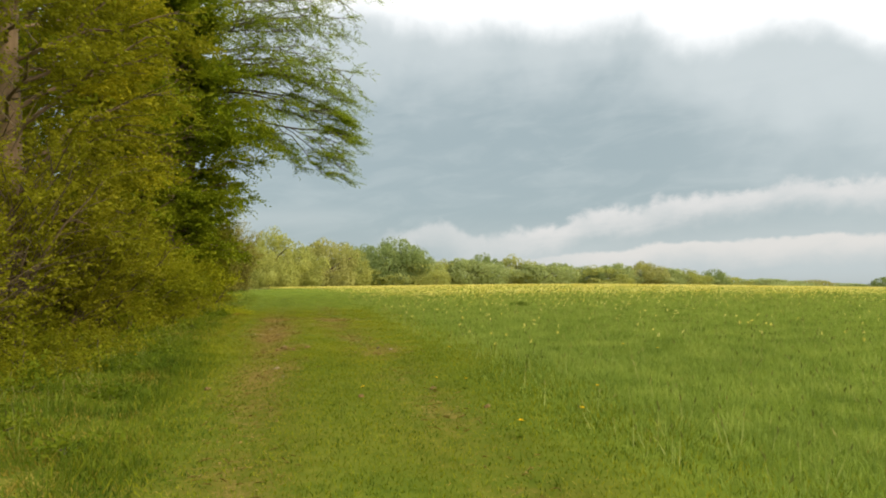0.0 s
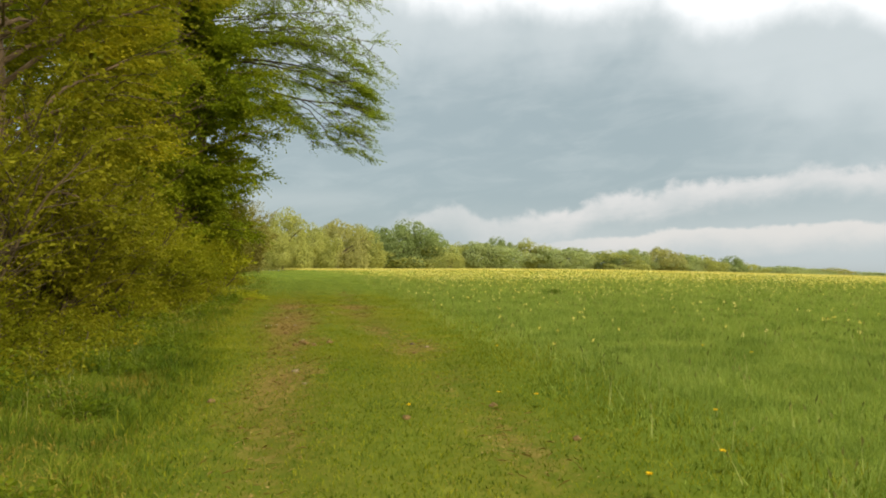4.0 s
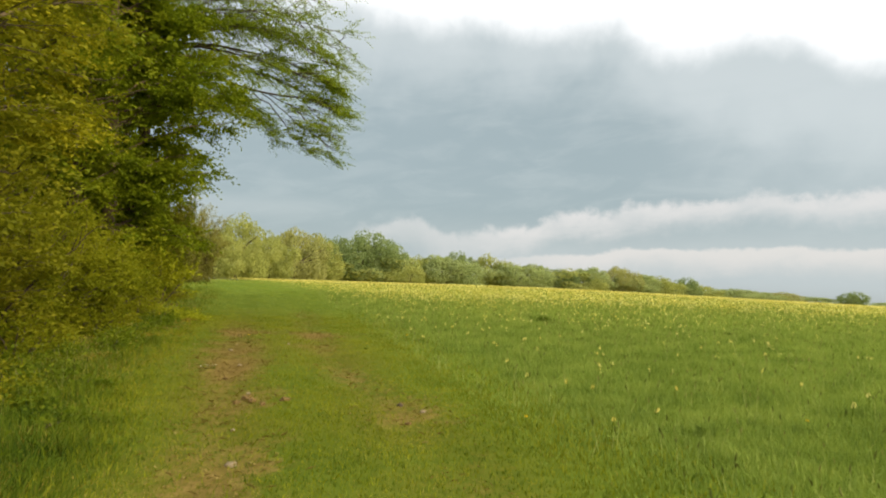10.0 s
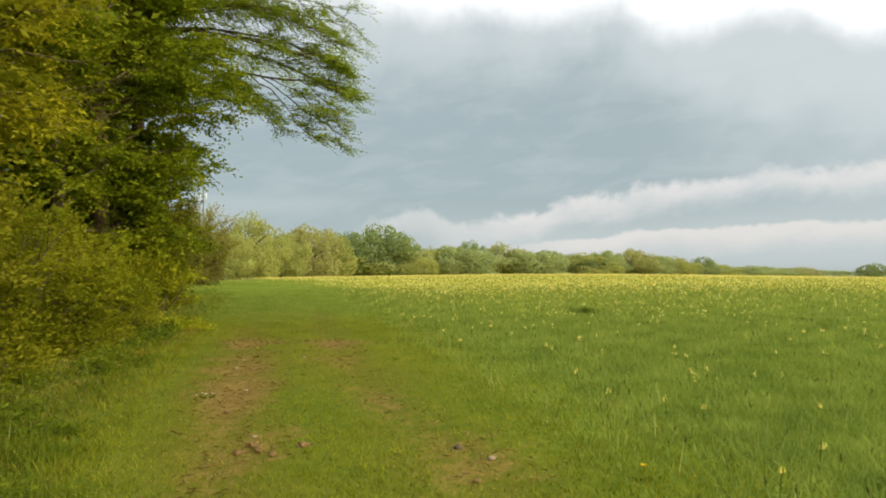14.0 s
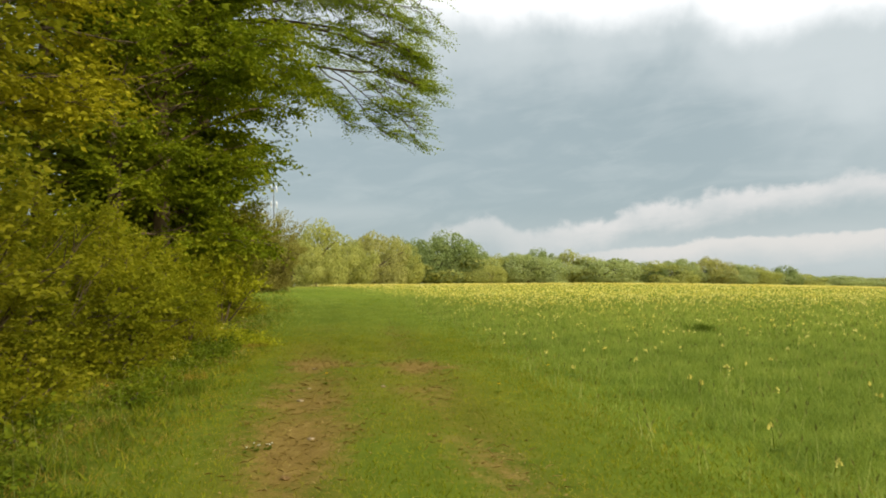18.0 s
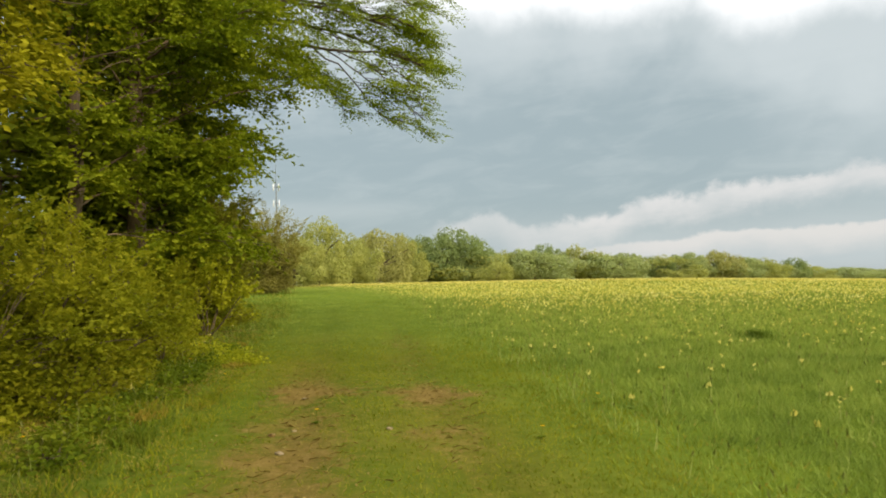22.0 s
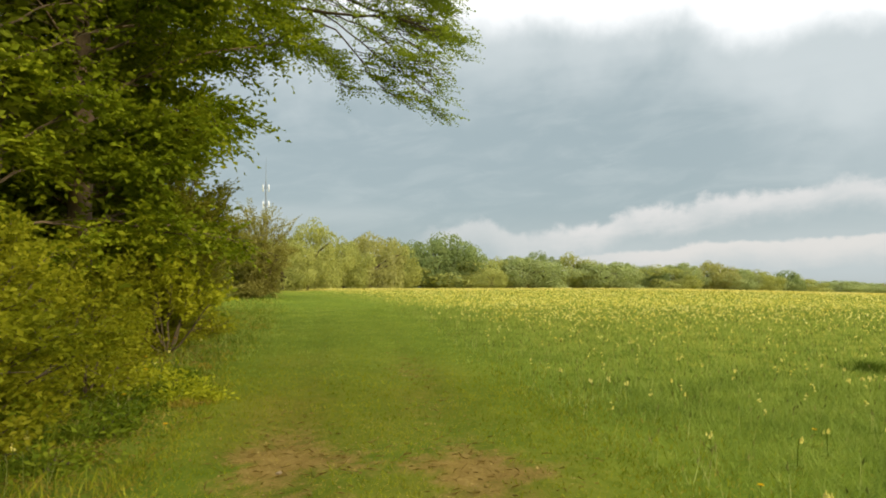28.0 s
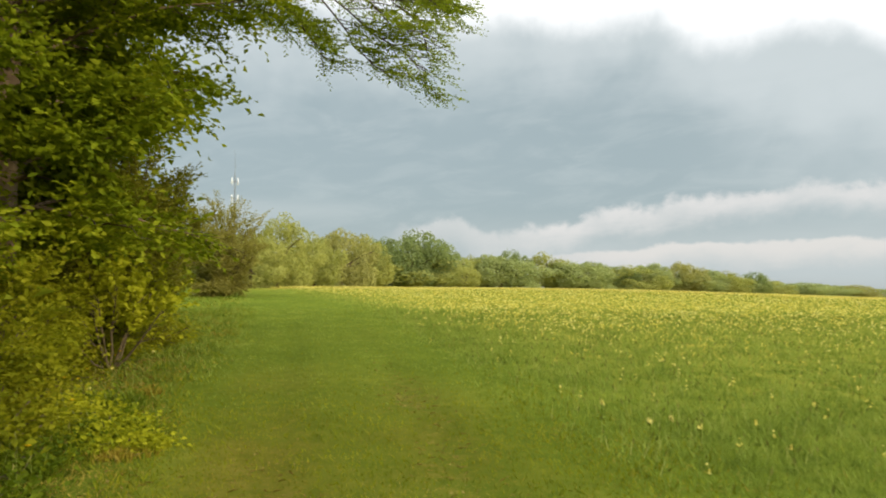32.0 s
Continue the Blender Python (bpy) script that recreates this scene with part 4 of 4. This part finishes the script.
# ---- flowers ----
def blossom(p, r):
    """Small eight-sided flower heads."""
    n = len(p)
    o = np.array([[1, 0, 0], [0, 1, 0], [-1, 0, 0], [0, -1, 0], [0, 0, 0.8], [0, 0, -0.8]])
    v = p[:, None] + o[None] * r[:, None, None]
    f = np.array([[0, 1, 4], [1, 2, 4], [2, 3, 4], [3, 0, 4], [2, 0, 5]])
    return v.reshape(-1, 3), (np.arange(n)[:, None, None] * 6 + f).reshape(-1, 3)


def build_cowslips():
    rng = np.random.default_rng(33)
    heads, stems = [], []
    for n, x0, x1, y0, y1, r, many in ((9500, -8, 26, 16, 42, 0.0125, 5), (80000, -20, 64, 34, 95, 0.026, 1)):
        x, y = scatter(n, x0, x1, y0, y1, rng)
        keep = rng.random(n) < bloom_at(x, y) * (0.35 + 0.75 * clumps(x * 0.35, y * 0.35)) + (0.02 if many > 1 else 0) * (x - track_x(y) > 3)
        x, y = x[keep], y[keep]
        h = rng.uniform(0.12, 0.26, len(x))
        base = np.stack([x, y, ground_z(x, y)], -1)
        top = base + np.stack([rng.normal(0, 0.02, len(x)), rng.normal(0, 0.02, len(x)), h], -1)
        for _ in range(many):
            heads.append(blossom(top + rng.normal(0, 1, top.shape) * [0.014, 0.014, 0.03] * (many > 1) - UP * (0.02 if many > 1 else 0.0), r * rng.uniform(0.7, 1.3, len(x))))
        if many > 1:
            side = np.array([0.005, 0.0, 0.0])
            v = np.stack([base - side, base + side, top], 1)
            stems.append((v.reshape(-1, 3), np.arange(len(x))[:, None] * 3 + [0, 1, 2]))
    ob = tagged(new("cowslips", tri_mesh("cowslips", *join(heads), PETAL)), "many pale yellow cowslips in the meadow grass", "flowers", kind="stuff")
    part("stems", stems, GRASS_FIELD, ob)


build_cowslips()


def build_bents():
    """Tall grass stems with seed heads, scattered through the meadow."""
    rng = np.random.default_rng(55)
    x, y = scatter(10000, -7, 20, 6, 40, rng)
    u = x - track_x(y)
    keep = ((u > 3.0) & (rng.random(len(x)) < 0.25 + 0.75 * clumps(x * 0.5, y * 0.5))) | ((u < -1.6) & (x > hedge_x(y) + 0.1) & (rng.random(len(x)) < 0.9))
    x, y = x[keep], y[keep]
    n = len(x)
    h = rng.uniform(0.12, 0.30, n)
    base = np.stack([x, y, ground_z(x, y)], -1)
    top = base + np.stack([rng.normal(0, 0.05, n), rng.normal(0, 0.05, n), h], -1)
    side = np.array([0.0035, 0.0, 0.0])
    stalk = (np.stack([base - side, base + side, top], 1).reshape(-1, 3), np.arange(n)[:, None] * 3 + [0, 1, 2])
    way = unit(top - base + rng.normal(0, 0.03, (n, 3)))
    head = leaf_quads(top - way * 0.05, way, unit(np.cross(way, rng.normal(0, 1, (n, 3)))), rng.uniform(0.05, 0.09, n), np.full(n, 0.016))
    ob = tagged(new("grass_bents", tri_mesh("grass_bents", *join([stalk]), STALK)), "tall grass stems with seed heads in the meadow", "grass", kind="stuff")
    part("seed_heads", [head], GRASS_SEED, ob)


STALK = leaf_material("grass_stalk", (0.22, 0.27, 0.06), (0.33, 0.37, 0.10), (0.46, 0.47, 0.17), 0.3, 0.9, 0.05)
GRASS_SEED = leaf_material("grass_seed", (0.06, 0.075, 0.015), (0.13, 0.14, 0.03), (0.28, 0.27, 0.08), 0.25, 0.6, 0.05)
build_bents()


def flower(x, y, h, r, petal, name, label, seed):
    """A single flower: stem, ring of petals, and leaves at its foot."""
    rng = np.random.default_rng(seed)
    ob = thing(name, x, y, label, "flower", "single flowers by the track")
    part("stem", [tube([(0, 0, -0.02), (0.01, 0, h * 0.6), (0.015, 0.01, h)], [0.004, 0.003, 0.003], 5)], GRASS_LUSH, ob)
    a = np.linspace(0, 2 * np.pi, 14, endpoint=False)
    way = unit(np.stack([np.cos(a), np.sin(a), rng.uniform(0.1, 0.6, 14)], -1))
    c = np.tile([0.015, 0.01, h], (14, 1))
    part("petals", [leaf_quads(c, way, unit(np.cross(way, UP)), np.full(14, r), np.full(14, r * 0.5))], petal, ob)
    way = unit(np.stack([np.cos(a[::2] + 0.3), np.sin(a[::2] + 0.3), rng.uniform(0.3, 0.7, 7)], -1))
    part("leaves", [leaf_quads(np.zeros((7, 3)), way, unit(np.cross(way, UP)), np.full(7, r * 2.4), np.full(7, r * 0.8))], GRASS_LUSH, ob)


def cowslip(x, y, h, seed, label):
    """A cowslip: stalk, one-sided bunch of nodding pale bells, and a rosette of leaves."""
    rng = np.random.default_rng(seed)
    ob = thing("cowslip", x, y, label, "flower", "single flowers by the track")
    lean = rng.normal(0, 0.02, 2)
    part("stem", [tube([(0, 0, -0.02), (lean[0] * 0.4, lean[1] * 0.4, h * 0.6), (lean[0], lean[1], h)], [0.005, 0.004, 0.003], 5)], GRASS_LUSH, ob)
    n = int(rng.integers(5, 9))
    a = rng.uniform(0, 2 * np.pi) + rng.normal(0, 0.9, n)
    for k in range(n):
        out = np.array([math.cos(a[k]), math.sin(a[k]), 0.0])
        tip = np.array([lean[0], lean[1], h]) + out * rng.uniform(0.012, 0.03) - UP * rng.uniform(0.0, 0.035)
        part("bell", [tube([tip + UP * 0.012, tip - UP * 0.008, tip - UP * 0.018 + out * 0.004], [0.003, 0.006, 0.010], 6)], PETAL, ob)
    b = np.linspace(0, 2 * np.pi, 6, endpoint=False) + seed
    way = unit(np.stack([np.cos(b), np.sin(b), rng.uniform(0.2, 0.6, 6)], -1))
    part("leaves", [leaf_quads(np.zeros((6, 3)), way, unit(np.cross(way, UP)), np.full(6, 0.075), np.full(6, 0.03))], GRASS_FIELD, ob)


DAISY = (-2.35, 16.6)


def flowers():
    rng = np.random.default_rng(44)
    for k, (x, y) in enumerate(((1.7, 13.5), (0.4, 20.6), (-4.5, 22.1), (1.4, 22.0), (-0.3, 19.2), (4.9, 12.7), (4.6, 13.6), (1.9, 10.3), (2.3, 7.95), (2.9, 8.4), (1.55, 10.3), (-3.4, 13.4), (-3.1, 12.6), (-4.9, 18.6), (3.3, 9.6), (0.74, 9.8), (-2.6, 19.9))):
        flower(x, y, 0.10 + 0.06 * rng.random(), 0.026, PETAL_GOLD, "dandelion", "yellow dandelion in the grass", 200 + k)
    for k in range(90):
        y = 9 + 20 * rng.random() ** 0.7
        x = float(track_x(y)) + rng.uniform(3.6, 12.5)
        cowslip(x, y, rng.uniform(0.14, 0.25), 300 + k, "pale yellow cowslip standing in the grass")
    for k in range(14):
        y = rng.uniform(20, 30)
        x = float(hedge_x(y)) + rng.uniform(0.1, 0.8)
        if k % 2:
            cowslip(x, y, rng.uniform(0.10, 0.2), 400 + k, "yellow cowslip at the foot of the hedge")
        else:
            flower(x, y, rng.uniform(0.10, 0.3), 0.03, PETAL_GOLD, "dandelion", "yellow dandelion at the foot of the hedge", 400 + k)
    for k in range(7):
        flower(DAISY[0] + rng.normal(0, 0.07), DAISY[1] + rng.normal(0, 0.05), 0.045, 0.013, PETAL_WHITE, "daisy", "small white daisy on the worn track", 500 + k)


flowers()


# ---- small things on the track ----
def lump(r, seed, flat=0.6, rough=0.25, sub=2):
    """A stone or clod: a pitted, flattened ball."""
    bm = bmesh.new()
    bmesh.ops.create_icosphere(bm, subdivisions=sub, radius=1.0)
    for v in bm.verts:
        d = v.co * (1 + rough * noise.noise(v.co * 1.7 + Vector((seed, 0, 0))) + 0.4 * rough * noise.noise(v.co * 5 + Vector((0, seed, 0))))
        v.co = Vector((d.x * r, d.y * r * 0.8, d.z * r * flat))
    v, t = np.array([w.co[:] for w in bm.verts]), np.array([[w.index for w in f.verts] for f in bm.faces])
    bm.free()
    return v, t


def single(name, x, y, r, mat, label, category, seed, group="", **shape):
    ob = new(name, smooth_shade(tri_mesh(name, *lump(r, seed, **shape), mat)))
    ob.location = (x, y, float(ground_z(x, y)) + r * 0.2)
    ob.rotation_euler = (0, 0, seed * 1.3)
    tagged(ob, label, category, group)


for k, (x, y, r) in enumerate(((-0.8, 12.15, 0.05), (-2.63, 18.8, 0.042), (0.7, 14.05, 0.04), (-1.35, 14.9, 0.035), (-2.0, 17.0, 0.03), (-1.1, 13.3, 0.03), (-0.5, 11.3, 0.025), (-3.1, 21.2, 0.03), (-1.75, 19.5, 0.035), (-2.75, 19.65, 0.025))):
    single("stone", x, y, r, STONE, "pale flint stone lying on the bare earth", "stone", k + 1, "stones on the track", rough=0.55, flat=0.38)
for k, (x, y, r) in enumerate(((-1.29, 14.62, 0.055), (-1.2, 14.45, 0.05), (-1.36, 14.42, 0.04), (-1.05, 14.3, 0.035), (-0.85, 14.55, 0.05), (0.55, 13.6, 0.035), (1.52, 10.43, 0.04), (0.74, 9.75, 0.035), (-1.19, 10.4, 0.04), (2.1, 9.2, 0.035), (-2.9, 19.4, 0.035), (-1.9, 15.9, 0.035))):
    single("clod", x, y, r, DUNG, "reddish-brown clod of dry dung on the track", "clod", k + 20, "clods on the track", rough=0.7, sub=3)


single("clod", 0.45, 14.4, 0.04, BARK, "dark crumbly clod on the worn track", "clod", 45, "clods on the track", rough=0.7, sub=3)


def tussock(x, y, h, r, seed, mat, label):
    rng = np.random.default_rng(seed)
    n = 320
    a, d = rng.uniform(0, 2 * np.pi, n), r * rng.random(n) ** 0.8
    d = d * (0.7 + 0.4 * np.sin(2 * a + seed) + 0.25 * np.sin(5 * a))
    px, py = d * np.cos(a), d * np.sin(a)
    v, t = blades(x + px, y + py, h * rng.uniform(0.5, 1.1, n), np.full(n, 0.012), rng, lean=1.0, fine=True)
    z = float(ground_z(x, y))
    ob = new("tussock", tri_mesh("tussock", v - [x, y, z], t, mat))
    ob.location = (x, y, z)
    tagged(ob, label, "grass", "tussocks in the meadow")


TUFT = leaf_material("tussock_dark", (0.05, 0.085, 0.010), (0.08, 0.125, 0.014), (0.13, 0.18, 0.022), 0.3, 0.8, 0.05)
for k, (x, y, h, r) in enumerate(((4.3, 26.5, 0.22, 0.34), (8.4, 23.6, 0.12, 0.22))):
    tussock(x, y, h, r, 600 + k, TUFT, "dark green grass tussock in the meadow")
tussock(3.4, 13.2, 0.2, 0.16, 640, GRASS_FIELD, "tall light green grass tuft in the meadow")
for k in range(18):
    rng = np.random.default_rng(650 + k)
    y = 8.0 + 1.1 * k + rng.uniform(-0.3, 0.3)
    x = float(hedge_x(y)) + rng.uniform(0.3, 1.5)
    mat, label = ((GRASS_LUSH, "long green grass tuft on the verge"), (GRASS_LUSH, "rank green grass tuft on the verge"), (GRASS_DRY, "dead straw-coloured grass tuft on the verge"))[k % 3]
    tussock(x, y, rng.uniform(0.14, 0.24) if k % 3 < 2 else 0.1, rng.uniform(0.2, 0.45), 660 + k, mat, label)


for k, (x, y) in enumerate(((-5.5, 24.4), (-5.95, 24.7), (-6.3, 25.0), (-5.1, 23.9))):
    shrub(x, y, 0.24, 0.5, 12, LEAF_YELLOW, 0.06, "low yellow-green leafy growth at the hedge foot", 690 + k, name="ground_elder", category="plant", subs=5, per=5, count=5, lo=0.0, group="yellow plants at the hedge foot")
LEAF_NETTLE = leaf_material("leaf_nettle", (0.07, 0.11, 0.007), (0.135, 0.18, 0.010), (0.22, 0.25, 0.018), 0.45)


def build_litter():
    """Dead leaves and bits of straw on the verge and in the ruts."""
    rng = np.random.default_rng(88)
    x, y = scatter(120000, -8, 2.5, 6, 31, rng)
    u = x - track_x(y)
    foot = x - hedge_x(y)
    patch = clumps(x * 0.55 + 3, y * 0.55)
    verge = np.exp(-(((foot - 0.35) / 0.7) ** 2)) * np.clip((patch - 0.38) * 3, 0, 1)
    keep = (foot > -0.8) & (rng.random(len(x)) < 0.5 * verge + 0.55 * np.clip(wear_at(x, y) - 0.12, 0, 1))
    x, y = x[keep], y[keep]
    n = len(x)
    a = rng.uniform(0, 2 * np.pi, n)
    way = unit(np.stack([np.cos(a), np.sin(a), rng.normal(0.1, 0.25, n)], -1))
    across = unit(np.cross(way, UP + rng.normal(0, 0.3, (n, 3))))
    straw = rng.random(n) < 0.75
    base = np.stack([x, y, ground_z(x, y) + rng.uniform(0.004, 0.03, n)], -1)
    ln = np.where(straw, rng.uniform(0.04, 0.11, n), rng.uniform(0.022, 0.042, n))
    wd = np.where(straw, 0.005, ln * 0.6)
    tagged(new("leaf_litter", tri_mesh("leaf_litter", *leaf_quads(base, way, across, ln, wd, 0.1), LITTER)), "brown dead leaves and straw on the verge and ruts", "litter", kind="stuff")


LITTER = leaf_material("dead_leaf", (0.14, 0.095, 0.024), (0.235, 0.17, 0.048), (0.36, 0.28, 0.095), 0.15, 1.5, 0.05)
build_litter()
for k in range(26):
    rng = np.random.default_rng(800 + k)
    y = 7.0 + 0.75 * k + rng.uniform(-0.3, 0.3)
    x = float(hedge_x(y)) + rng.uniform(0.25, 1.7 if y < 16 else 0.9)
    shrub(x, y, rng.uniform(0.12, 0.26), rng.uniform(0.25, 0.45), 9, LEAF_NETTLE, 0.065, "dark green nettle clump on the verge", 830 + k, name="nettle_clump", category="nettle", subs=4, per=4, count=5, lo=0.0, group="nettles on the verge")
# low leafy growth spreading onto the verge where the hedge begins
for k in range(34):
    rng = np.random.default_rng(950 + k)
    y = 6.6 + 0.25 * k + rng.uniform(-0.3, 0.3)
    x = float(hedge_x(y)) + 1.35 * (k * 0.618034 % 1) - 0.1
    shrub(x, y, rng.uniform(0.22, 0.5) * (1.15 - 0.4 * (k * 0.618034 % 1)), rng.uniform(0.35, 0.6), 11, (LEAF_BRAMBLE, LEAF_HAWTHORN)[k % 2], 0.055,
          "low olive bramble growth spreading over the verge", 980 + k, name="bramble", category="bramble", subs=5, per=5, count=5, lo=0.0, group="brambles on the verge")
# dark nettles and docks through the rank grass of the first verge
for k in range(20):
    rng = np.random.default_rng(1050 + k)
    y = 7.6 + 0.4 * k + rng.uniform(-0.3, 0.3)
    f = k * 0.618034 % 1
    x = float(track_x(y)) - 1.35 - f * (float(track_x(y)) - 1.35 - float(hedge_x(y)))
    shrub(x, y, rng.uniform(0.10, 0.17) + 0.10 * f, rng.uniform(0.16, 0.3), 7, LEAF_NETTLE, 0.055, "dark green nettles and docks in the verge grass", 1100 + k,
          name="nettle_clump", category="nettle", subs=4, per=4, count=5, lo=0.0, group="nettles on the verge")
# nettles, brambles and dock at the foot of the hedge
for k in range(46):
    rng = np.random.default_rng(700 + k)
    row = k % 2
    y = 8.5 + k * 0.54 + rng.uniform(-0.25, 0.25)
    x = float(hedge_x(y)) + rng.uniform(-0.25, 0.3) - 0.45 - 0.6 * row
    leaf = LEAF_BRIGHT if k in (17, 25) else LEAF_HAWTHORN if k % 3 == 0 else LEAF_BRAMBLE
    shrub(x, y, rng.uniform(0.4, 0.75) + 0.45 * row, rng.uniform(0.5, 0.8), 12, leaf, 0.075,
          "low bramble and nettle growth at the hedge foot", 720 + k, name="bramble", category="bramble", subs=5, per=5, count=5, lo=0.0, group="brambles at the hedge foot")
